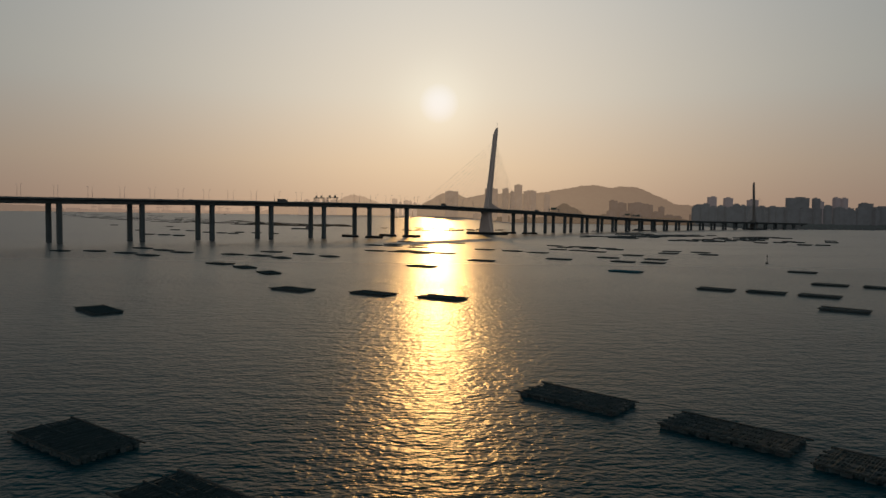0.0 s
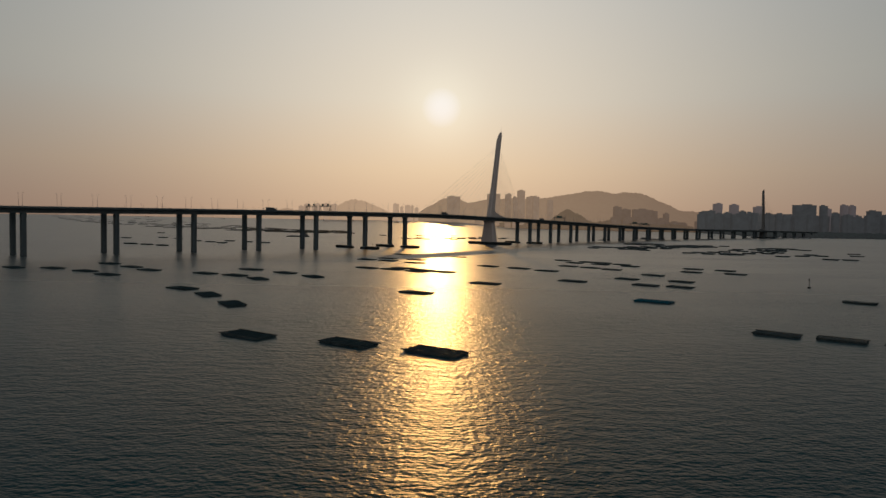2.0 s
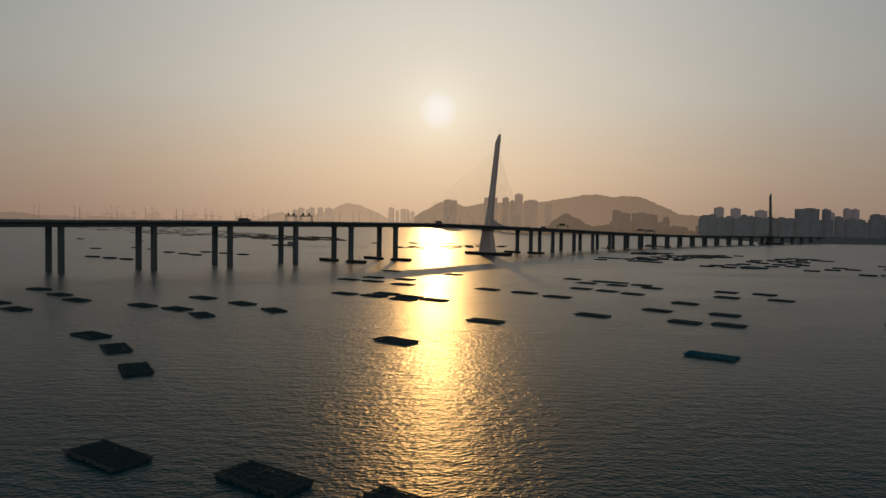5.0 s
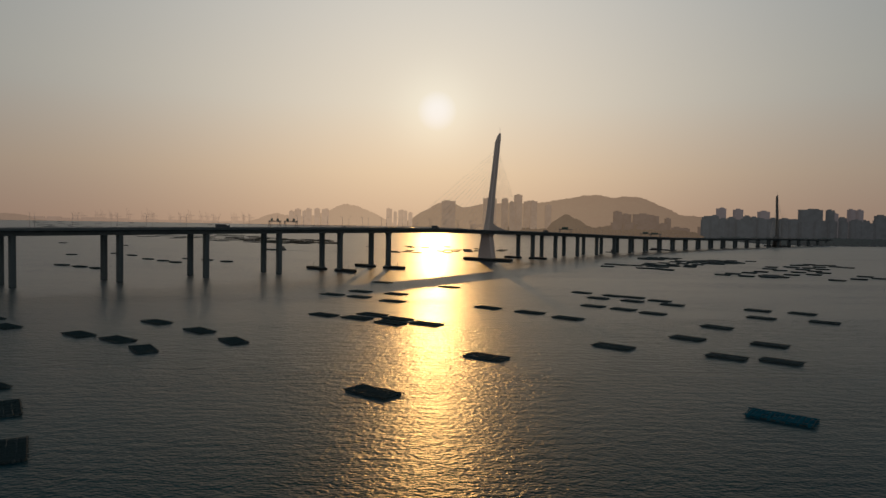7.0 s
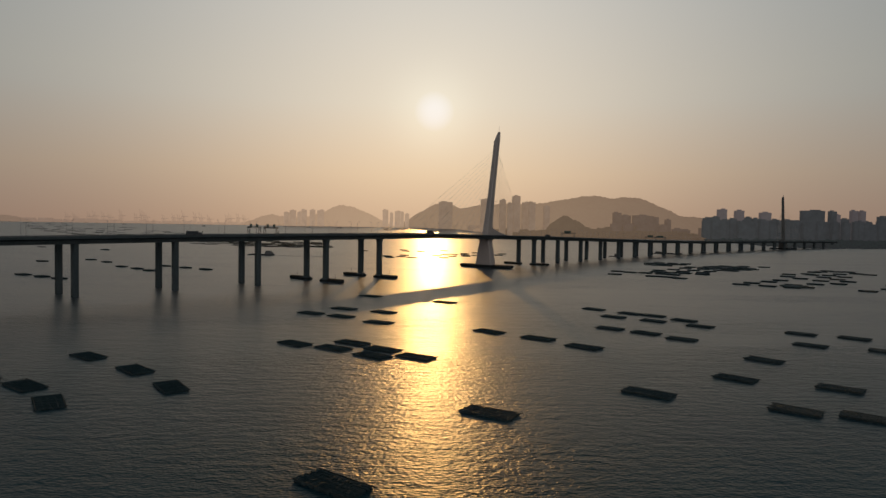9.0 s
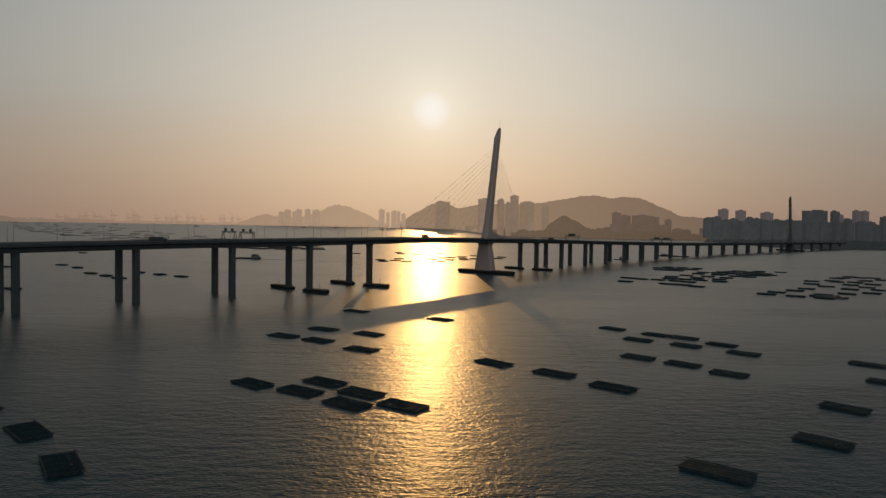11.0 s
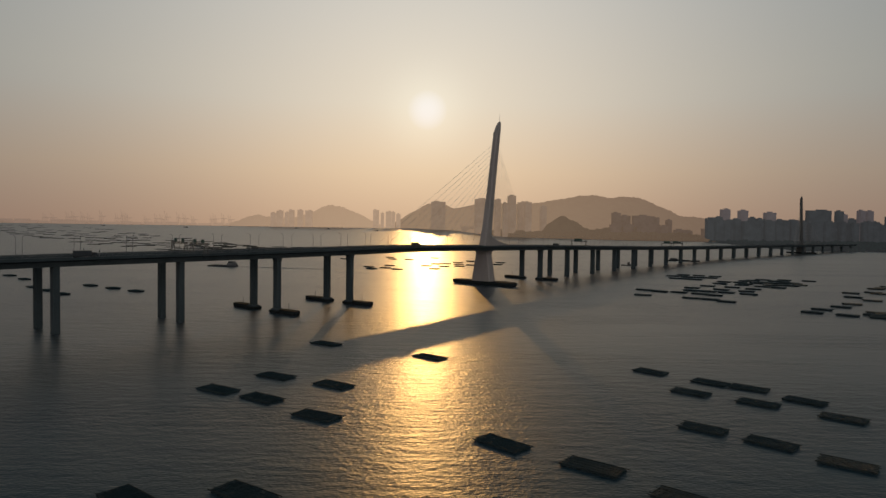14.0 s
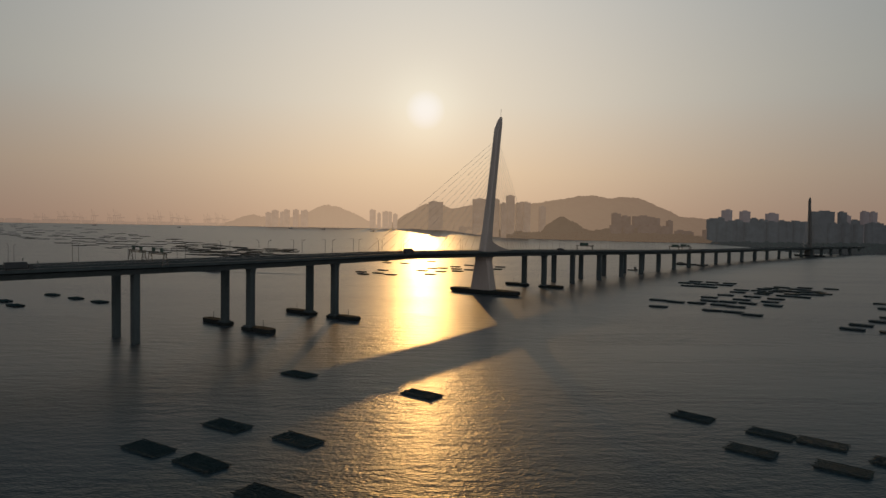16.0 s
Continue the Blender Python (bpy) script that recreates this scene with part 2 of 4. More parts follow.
def tube(bm, a, b, radius, sides=6, radius_end=None):
    a, b = Vector(a), Vector(b)
    d = b - a
    q = d.to_track_quat("Z", "Y").to_matrix().to_4x4()
    bmesh.ops.create_cone(bm, cap_ends=True, segments=sides, radius1=radius, radius2=radius if radius_end is None else radius_end,
                          depth=d.length, matrix=Matrix.Translation((a + b) / 2) @ q)
    return bm


def loft(bm, rings, cap=True):
    vs = [[bm.verts.new(p) for p in r] for r in rings]
    k = len(vs[0])
    for a, b in zip(vs, vs[1:]):
        for i in range(k):
            bm.faces.new((a[i], a[(i + 1) % k], b[(i + 1) % k], b[i]))
    if cap:
        bm.faces.new(vs[0][::-1])
        bm.faces.new(vs[-1])
    bmesh.ops.recalc_face_normals(bm, faces=bm.faces)
    return bm


def rounded(a, b, c):
    """A rectangle a by b with corners cut by c."""
    a, b = a / 2, b / 2
    return [(a, -b + c), (a, b - c), (a - c, b), (-a + c, b), (-a, b - c), (-a, -b + c), (-a + c, -b), (a - c, -b)]


# ---- water ----
def smooth(v, a, b):
    u = min(1.0, max(0.0, (v - a) / (b - a)))
    return u * u * (3 - 2 * u)


def sea_level(x, y):
    """The bay is flat; towards the western horizon it climbs a little, so that the far shore stands at the horizon inside the clipping distance."""
    return 33.0 * min(1.0, max(0.0, (y - 2200) / 2500)) ** 1.5 * (1 - smooth(x, 60, 520))


WX = np.concatenate([np.linspace(-7000, -3600, 8), np.linspace(-3200, 600, 77), np.linspace(1200, 7000, 8)])
WY = np.concatenate([np.linspace(-3500, 2000, 10), np.linspace(2200, 5000, 57), np.linspace(5300, 6500, 4)])
me = bpy.data.meshes.new("water")
nx = len(WX)
me.from_pydata([(x, y, sea_level(x, y)) for y in WY for x in WX], [], [(j * nx + i, j * nx + i + 1, (j + 1) * nx + i + 1, (j + 1) * nx + i) for j in range(len(WY) - 1) for i in range(nx - 1)])
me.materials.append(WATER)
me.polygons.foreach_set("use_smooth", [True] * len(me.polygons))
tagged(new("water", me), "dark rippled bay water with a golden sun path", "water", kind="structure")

# ---- far land and hills ----
RIDGE = [(-245, 40), (-99, 134), (11, 194), (103, 203), (196, 164), (307, 188), (455, 202), (714, 205), (937, 247), (1030, 259), (1142, 264),
         (1247, 252), (1310, 263), (1422, 257), (1498, 228), (1594, 186), (1689, 138), (1802, 131), (1916, 117), (2500, 60)]
HILL_WEST = [(-1440, 0), (-1300, 45), (-1174, 100), (-1103, 116), (-1013, 100), (-888, 91), (-745, 136), (-681, 177), (-638, 192), (-566, 179), (-475, 144), (-385, 103), (-250, 30)]
KNOLL = [(600, 0), (632, 38), (660, 66), (700, 88), (725, 104), (745, 113), (765, 106), (790, 96), (822, 74), (865, 52), (910, 36), (950, 0)]
SHOULDER = [(560, 0), (640, 30), (900, 46), (1050, 60), (1200, 56), (1290, 40), (1380, 0)]
HEADLAND = [(-3400, 90), (-2900, 75), (-2750, 40), (-2600, 0)]
SHORE = [(-4200, 4930), (-1300, 4925), (-300, 4915), (-40, 4900), (14, 4600), (194, 4640), (338, 4319), (455, 3963), (707, 3760), (933, 3579), (1176, 3523), (1320, 3490), (1400, 3480), (5200, 3400)]


def inter(table, v):
    return float(np.interp(v, [p[0] for p in table], [p[1] for p in table]))


def ridge(table, x, y, crest, front, rough=0.0):
    h = inter(table, x) if table[0][0] <= x <= table[-1][0] else 0.0
    k = math.exp(-((y - crest) / front) ** 2)
    return h * k * (1 + rough * noise.noise((x * 0.012, y * 0.012, 0.3)))


def land_height(x, y):
    coast = max(min(x - (1140 + (y - 2480) * 0.15), y - (2400 + 30 * noise.noise((x * 0.004, 1, 2)))), y - inter(SHORE, x))
    coast += 12 * noise.noise((x * 0.01, y * 0.01, 0))
    if coast < 0:
        return -4.0
    low = sea_level(x, y) + min(5.0, 0.5 + coast * 0.06)
    h = max(ridge(RIDGE, x, y, 4880, 260, 0.03), ridge(HILL_WEST, x, y, 4900, 120, 0.03), ridge(KNOLL, x, y, 4000, 100, 0.16), ridge(HEADLAND, x, y, 4950, 60, 0.05), ridge(SHOULDER, x, y, 4080, 110, 0.2))
    if 60 < x < 1300:
        h = max(h, (26 + 14 * noise.noise((x * 0.008, 2, 1))) * math.exp(-((y - inter(SHORE, x) - 95) / 60) ** 2))
    return max(low, h + (5 * noise.noise((x * 0.02, y * 0.02, 5)) + 9 * abs(noise.noise((x * 0.045, y * 0.045, 7))) + 4 * noise.noise((x * 0.09, 3, 7)) if h > 12 else 0))


def land_sheet(name, x0, x1, y0, y1, step, mat, label, category):
    nx, ny = int((x1 - x0) / step) + 1, int((y1 - y0) / step) + 1
    verts = [(x0 + i * step, y0 + j * step, land_height(x0 + i * step, y0 + j * step)) for j in range(ny) for i in range(nx)]
    faces = []
    for j in range(ny - 1):
        for i in range(nx - 1):
            q = (j * nx + i, j * nx + i + 1, (j + 1) * nx + i + 1, (j + 1) * nx + i)
            if max(verts[k][2] for k in q) > -3.9:
                faces.append(q)
    me = bpy.data.meshes.new(name)
    me.from_pydata(verts, [], faces)
    me.materials.append(mat)
    me.polygons.foreach_set("use_smooth", [True] * len(me.polygons))
    return tagged(new(name, me), label, category, kind="structure")


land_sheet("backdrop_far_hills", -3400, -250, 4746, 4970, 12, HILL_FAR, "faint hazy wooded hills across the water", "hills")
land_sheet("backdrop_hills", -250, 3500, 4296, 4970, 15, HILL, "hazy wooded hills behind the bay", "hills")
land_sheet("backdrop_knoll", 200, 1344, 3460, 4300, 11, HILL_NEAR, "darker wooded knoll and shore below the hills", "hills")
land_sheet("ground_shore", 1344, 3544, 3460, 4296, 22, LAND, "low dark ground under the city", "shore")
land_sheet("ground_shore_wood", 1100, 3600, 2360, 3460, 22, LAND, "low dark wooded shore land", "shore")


# ---- buildings ----
def tower(name, x, y, w, d, h, mat, label, group, turn=0.0, style=0):
    """A high block: notched plan, roof parapet and plant room."""
    t = thing(name, label, "building", group, pose(x, y, 2, 0, 0, turn))
    k = 0.14 * min(w, d)
    a, b = w / 2, d / 2
    plan = [(a - k, -b), (a - k, -b + k), (a, -b + k), (a, b - k), (a - k, b - k), (a - k, b), (-a + k, b), (-a + k, b - k), (-a, b - k), (-a, -b + k), (-a + k, -b + k), (-a + k, -b)]
    rings, levels = [], max(3, int(h / 14))
    for i in range(levels):
        z0, z1 = (h - 6) * i / levels, (h - 6) * (i + 1) / levels
        for z, s in ((z0, 1.0), (z1 - 1.2, 1.0), (z1 - 1.2, 0.97), (z1, 0.97)):
            rings.append([(px * s, py * s, z - 2) for px, py in plan])
    part("wall", loft(bmesh.new(), rings), mat, t)
    rb = bmesh.new()
    loft(rb, [[(px * s, py * s, z - 2) for px, py in plan] for z, s in ((h - 6, 1.02), (h - 3.6, 1.02), (h - 3.6, 0.93), (h - 5, 0.93))])
    part("roof", rb, mat, t)
    pb = bmesh.new()
    box(pb, (style % 3 - 1) * w * 0.12, 0, h - 5.5, w * 0.42, d * 0.4, 5.5, bevel=0.3)
    part("plant_room", pb, mat, t)
    return t


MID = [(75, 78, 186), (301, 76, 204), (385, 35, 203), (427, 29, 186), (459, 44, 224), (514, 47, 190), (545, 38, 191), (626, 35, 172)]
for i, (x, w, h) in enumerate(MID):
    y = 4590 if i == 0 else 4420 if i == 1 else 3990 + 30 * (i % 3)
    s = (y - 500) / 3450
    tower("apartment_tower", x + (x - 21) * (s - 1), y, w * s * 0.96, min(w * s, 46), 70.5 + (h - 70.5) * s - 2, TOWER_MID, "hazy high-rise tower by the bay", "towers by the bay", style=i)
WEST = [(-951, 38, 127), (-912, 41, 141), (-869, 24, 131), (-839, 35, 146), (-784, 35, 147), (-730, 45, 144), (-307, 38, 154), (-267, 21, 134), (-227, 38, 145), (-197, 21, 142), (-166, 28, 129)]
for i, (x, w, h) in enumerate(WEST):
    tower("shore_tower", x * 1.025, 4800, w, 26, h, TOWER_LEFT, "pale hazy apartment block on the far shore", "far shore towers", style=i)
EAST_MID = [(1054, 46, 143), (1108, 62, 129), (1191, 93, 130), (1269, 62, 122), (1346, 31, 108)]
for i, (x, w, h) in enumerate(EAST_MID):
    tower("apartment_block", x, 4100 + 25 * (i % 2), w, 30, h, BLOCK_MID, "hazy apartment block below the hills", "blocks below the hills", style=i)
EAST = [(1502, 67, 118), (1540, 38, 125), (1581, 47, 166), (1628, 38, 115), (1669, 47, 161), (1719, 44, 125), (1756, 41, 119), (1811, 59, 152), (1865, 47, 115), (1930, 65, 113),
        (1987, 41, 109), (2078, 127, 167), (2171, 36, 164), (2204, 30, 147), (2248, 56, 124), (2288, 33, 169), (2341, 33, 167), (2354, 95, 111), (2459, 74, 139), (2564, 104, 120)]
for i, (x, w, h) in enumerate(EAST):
    tower("city_tower", x, 3900 + 14 * (i % 3), w, 34, h, TOWER_HAZY if i in (2, 4, 7, 13, 15, 16) else TOWER_RIGHT, "pale blue-grey city high-rise in haze" if i in (2, 4, 7, 13, 15, 16) else "dark city high-rise in evening shade", "city towers", style=i)
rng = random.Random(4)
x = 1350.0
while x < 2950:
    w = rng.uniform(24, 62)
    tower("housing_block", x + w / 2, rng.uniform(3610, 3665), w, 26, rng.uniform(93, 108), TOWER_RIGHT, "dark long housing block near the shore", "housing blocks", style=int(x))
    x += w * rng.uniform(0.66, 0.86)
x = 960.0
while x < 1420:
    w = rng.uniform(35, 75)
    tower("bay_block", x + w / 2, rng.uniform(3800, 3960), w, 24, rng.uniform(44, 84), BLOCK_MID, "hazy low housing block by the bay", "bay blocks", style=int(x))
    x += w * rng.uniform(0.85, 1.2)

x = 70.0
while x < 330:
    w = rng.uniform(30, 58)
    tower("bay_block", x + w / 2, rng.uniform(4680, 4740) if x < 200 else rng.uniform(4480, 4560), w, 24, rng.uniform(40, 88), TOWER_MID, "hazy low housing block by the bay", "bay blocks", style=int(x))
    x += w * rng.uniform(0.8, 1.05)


def clumps(name, spots, mat, label):
    """Many leafy clumps in one mesh."""
    verts, faces = [], []
    base = bmesh.new()
    bmesh.ops.create_icosphere(base, subdivisions=1, radius=1.0)
    bv, bf = [v.co.copy() for v in base.verts], [[v.index for v in f.verts] for f in base.faces]
    base.free()
    r = random.Random(9)
    for x, y, z, s in spots:
        o = len(verts)
        verts += [(x + c.x * s * r.uniform(0.7, 1.3), y + c.y * s * r.uniform(0.7, 1.3), z + c.z * s * r.uniform(0.5, 1.0)) for c in bv]
        faces += [[o + i for i in f] for f in bf]
    me = bpy.data.meshes.new(name)
    me.from_pydata(verts, [], faces)
    me.materials.append(mat)
    return tagged(new(name, me), label, "trees", kind="stuff")


rng = random.Random(12)
spots = []
for _ in range(2600):
    x = rng.uniform(1150, 3000)
    y = rng.uniform(2400, 2760) if rng.random() < 0.7 else rng.uniform(2700, 3440)
    g = land_height(x, y)
    if g > 0:
        spots.append((x, y, g + rng.uniform(1, 7), rng.uniform(4, 9)))
far_spots = []
for _ in range(2600):
    x = rng.uniform(20, 1330)
    y = inter(SHORE, x) + rng.uniform(15, 120)
    g = land_height(x, y)
    if 0 < g < 60 and y < 4290:
        far_spots.append((x, y, g + rng.uniform(1, 6), rng.uniform(4, 10)))
clumps("shore_trees", spots, MANGROVE, "dark mangrove and trees along the shore")
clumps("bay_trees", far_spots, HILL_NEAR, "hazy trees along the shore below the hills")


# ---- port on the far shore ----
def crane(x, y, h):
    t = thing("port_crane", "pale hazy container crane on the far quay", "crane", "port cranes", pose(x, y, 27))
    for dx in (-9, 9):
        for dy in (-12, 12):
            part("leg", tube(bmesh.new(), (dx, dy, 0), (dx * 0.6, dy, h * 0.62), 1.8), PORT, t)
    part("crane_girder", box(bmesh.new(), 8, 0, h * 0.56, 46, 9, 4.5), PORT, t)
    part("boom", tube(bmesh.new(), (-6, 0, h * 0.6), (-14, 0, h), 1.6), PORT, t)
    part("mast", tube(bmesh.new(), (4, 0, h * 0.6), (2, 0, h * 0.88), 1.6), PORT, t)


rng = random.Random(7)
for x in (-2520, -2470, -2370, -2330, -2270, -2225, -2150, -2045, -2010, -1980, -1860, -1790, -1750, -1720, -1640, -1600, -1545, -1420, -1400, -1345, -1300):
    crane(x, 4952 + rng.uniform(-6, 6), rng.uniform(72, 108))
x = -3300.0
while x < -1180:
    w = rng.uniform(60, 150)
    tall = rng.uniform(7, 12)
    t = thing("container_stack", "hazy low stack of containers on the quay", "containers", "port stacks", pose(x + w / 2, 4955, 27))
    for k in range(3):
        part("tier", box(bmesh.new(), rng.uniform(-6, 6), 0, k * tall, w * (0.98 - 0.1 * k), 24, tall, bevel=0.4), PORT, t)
    x += w * rng.uniform(0.86, 0.99)

# ---- bridge ----
NEAR_LINE = [(-649, 338), (-547, 446), (-446, 554), (-345, 662), (-294, 717), (-243, 772), (-194, 830), (-141, 880), (-90, 932), (-44, 990), (58, 1124), (157, 1254),
             (201, 1306), (247, 1362), (340, 1479), (434, 1597), (530, 1712), (631, 1825), (735, 1931), (844, 2034), (955, 2136), (1062, 2232), (1170, 2326), (1330, 2460)]


def spline(points, step=6.0):
    p = np.array(points, float)
    p = np.vstack([2 * p[0] - p[1], p, 2 * p[-1] - p[-2]])
    out = []
    for i in range(1, len(p) - 2):
        u = np.linspace(0, 1, max(4, int(np.linalg.norm(p[i + 1] - p[i]) / 4)), endpoint=False)[:, None]
        a, b, c, d = p[i - 1:i + 3]
        out.append(0.5 * (2 * b + (c - a) * u + (2 * a - 5 * b + 4 * c - d) * u ** 2 + (3 * b - a - 3 * c + d) * u ** 3))
    out = np.vstack(out + [p[-2:-1]])
    k = np.ones(15) / 15
    pad = np.vstack([np.repeat(out[:1], 7, 0), out, np.repeat(out[-1:], 7, 0)])
    out = np.column_stack([np.convolve(pad[:, i], k, "valid") for i in (0, 1)])
    s = np.r_[0, np.cumsum(np.linalg.norm(np.diff(out, axis=0), axis=1))]
    g = np.arange(0, s[-1], step)
    return g, np.column_stack([np.interp(g, s, out[:, 0]), np.interp(g, s, out[:, 1])])


S, LINE = spline(NEAR_LINE)
TAN = np.gradient(LINE, axis=0)
TAN /= np.linalg.norm(TAN, axis=1)[:, None]


def near(x, y):
    fine = np.arange(0, S[-1], 0.5)
    return float(fine[np.argmin(np.hypot(np.interp(fine, S, LINE[:, 0]) - x, np.interp(fine, S, LINE[:, 1]) - y))])


# underside of the girders along the bridge
SOFFIT = [(near(-649, 338), 33.0), (near(-345, 662), 36.6), (near(-243, 771), 38.2), (near(-141, 880), 39.5), (near(-90, 932), 39.9), (near(10, 1060), 40.4), (near(80, 1153), 38.4), (near(157, 1254), 36.3), (near(201, 1306), 35.0),
          (near(247, 1362), 33.2), (near(340, 1479), 29.8), (near(434, 1597), 26.6), (near(530, 1712), 24.0), (near(631, 1825), 22.0), (near(735, 1931), 20.8), (near(900, 2085), 20.0), (near(1330, 2460), 16.0)]
SOFFIT_Z = np.convolve(np.pad(np.interp(S, [a for a, _ in SOFFIT], [b for _, b in SOFFIT]), 8, mode="edge"), np.ones(17) / 17, "valid")
DECK_H = 4.4
S_WIDE, S_NARROW = near(-90, 932), near(-30, 1003)


def far_off(s):
    """Offset of the far girder from the near one: the decks lie further apart on the approach."""
    return float(np.interp(s, [S_WIDE, S_NARROW], [-29.4, -25.6]))


def pull(s):
    """Over the main span the near girder runs closer to the pylon's line."""
    return float(np.interp(s, [S_NARROW, S_NARROW + 70, S_NARROW + 190, S_NARROW + 300], [0.0, -5.0, -5.0, 0.0]))


def place(s, off, up=0.0):
    """A point of the bridge: s metres along, off metres towards the camera's side of the near girder's middle, up from the soffit; and its heading."""
    if isinstance(off, tuple):
        off = far_off(s) * off[0] + off[1] + (1 - off[0]) * pull(s)
    x, y = np.interp(s, S, LINE[:, 0]), np.interp(s, S, LINE[:, 1])
    tx, ty = np.interp(s, S, TAN[:, 0]), np.interp(s, S, TAN[:, 1])
    k = math.hypot(tx, ty)
    tx, ty = tx / k, ty / k
    return Vector((x + off * ty, y - off * tx, np.interp(s, S, SOFFIT_Z) + up)), math.degrees(math.atan2(ty, tx))


def sweep(section, s0, s1, off, step=12.0, closed=True):
    bm = bmesh.new()
    n = max(2, int((s1 - s0) / step) + 1)
    rings = [[place(s, (off[0], off[1] + o), z)[0] for o, z in section] for s in np.linspace(s0, s1, n)]
    return loft(bm, rings)


bridge = thing("cable_stayed_bridge", "long grey concrete cable-stayed bridge on twin columns across the bay", "bridge")
GIRDER = [(-4.0, 0), (4.0, 0), (5.0, 2.9), (9.4, 3.8), (9.5, DECK_H), (-9.5, DECK_H), (-9.4, 3.8), (-5.0, 2.9)]
S_END = S[-1] - 2
for off in ((0, 0.0), (1, 0.0)):
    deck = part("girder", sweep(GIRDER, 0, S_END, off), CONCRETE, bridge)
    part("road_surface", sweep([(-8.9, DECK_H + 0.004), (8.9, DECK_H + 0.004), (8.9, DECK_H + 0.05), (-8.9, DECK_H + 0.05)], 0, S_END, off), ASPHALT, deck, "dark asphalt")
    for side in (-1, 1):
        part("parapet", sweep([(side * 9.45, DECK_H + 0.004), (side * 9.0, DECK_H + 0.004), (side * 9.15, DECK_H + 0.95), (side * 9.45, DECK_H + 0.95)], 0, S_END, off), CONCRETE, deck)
        part("rail", sweep([(side * 9.36, DECK_H + 1.30), (side * 9.22, DECK_H + 1.30), (side * 9.22, DECK_H + 1.42), (side * 9.36, DECK_H + 1.42)], 0, S_END, off), STEEL, deck, "steel rail")
        bm = bmesh.new()
        for s in np.arange(near(-345, 662), near(631, 1825), 4.0):
            p, a = place(s, (off[0], side * 9.29), DECK_H + 0.95)
            box(bm, p.x, p.y, p.z, 0.14, 0.14, 0.36, a)
        tagged(part("rail_post", bm, STEEL, deck), kind="stuff")

S_PYLON = near(93, 1170) + 3.0
S_C, S_R1 = near(-44, 990), near(157, 1254)
part("median_slab", sweep([(-3.7, 1.2), (3.7, 1.2), (3.72, DECK_H - 0.05), (-3.72, DECK_H - 0.05)], S_C + 8, S_R1 - 6, (0.5, 0.0)), CONCRETE, bridge)

# piers: a column under each girder
PIERS = [near(x, y) for x, y in NEAR_LINE[1:10]] + [S_R1]
s = near(201, 1306)
while s < S_END - 20:
    PIERS.append(s)
    s += 75.0
CAPPED = {round(near(-90, 932)), round(S_C), round(S_R1)}


def column_mesh(h, head):
    bm = bmesh.new()
    rings = [(3.7, 5.8, -6.0), (3.7, 5.8, h - 3.0), (4.0 if head else 3.7, 6.8 if head else 6.1, h - 1.2), (4.1 if head else 3.7, 7.6 if head else 6.2, h)]
    loft(bm, [[(x, y, z) for x, y in rounded(a, b, 0.5)] for a, b, z in rings])
    return bm


def fender_cap(length, width, height, shift):
    """An oval cap of piles that reaches away from its column."""
    bm = bmesh.new()
    def oval(l, w):
        pts = []
        for i in range(28):
            a = 2 * math.pi * i / 28
            pts.append((math.copysign(abs(math.cos(a)) ** 0.8, math.cos(a)) * w / 2, shift + math.copysign(abs(math.sin(a)) ** 0.45, math.sin(a)) * l / 2))
        return pts
    loft(bm, [[(x, y, z) for x, y in oval(length * k, width * k)] for z, k in ((-3, 0.94), (0.6, 0.96), (1.0, 1.0), (height - 0.4, 1.0), (height, 0.97))])
    return bm


for s in PIERS:
    for off, out in (((0, 0.0), -1), ((1, 0.0), 1)):
        p, a = place(s, off)
        capped = round(s) in CAPPED
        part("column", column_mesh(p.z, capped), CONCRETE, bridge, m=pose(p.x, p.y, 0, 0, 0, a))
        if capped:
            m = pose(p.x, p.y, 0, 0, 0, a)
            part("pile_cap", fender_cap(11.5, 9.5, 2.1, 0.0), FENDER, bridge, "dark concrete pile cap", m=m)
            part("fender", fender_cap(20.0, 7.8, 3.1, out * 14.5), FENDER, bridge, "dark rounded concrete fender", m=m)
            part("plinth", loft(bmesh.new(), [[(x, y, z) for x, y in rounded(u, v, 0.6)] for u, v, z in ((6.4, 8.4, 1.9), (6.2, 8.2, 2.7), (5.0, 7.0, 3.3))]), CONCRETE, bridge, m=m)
            part("marker_post", tube(bmesh.new(), (0, out * 14, 2.9), (0, out * 14, 8.0), 0.16), STEEL, bridge, m=m)


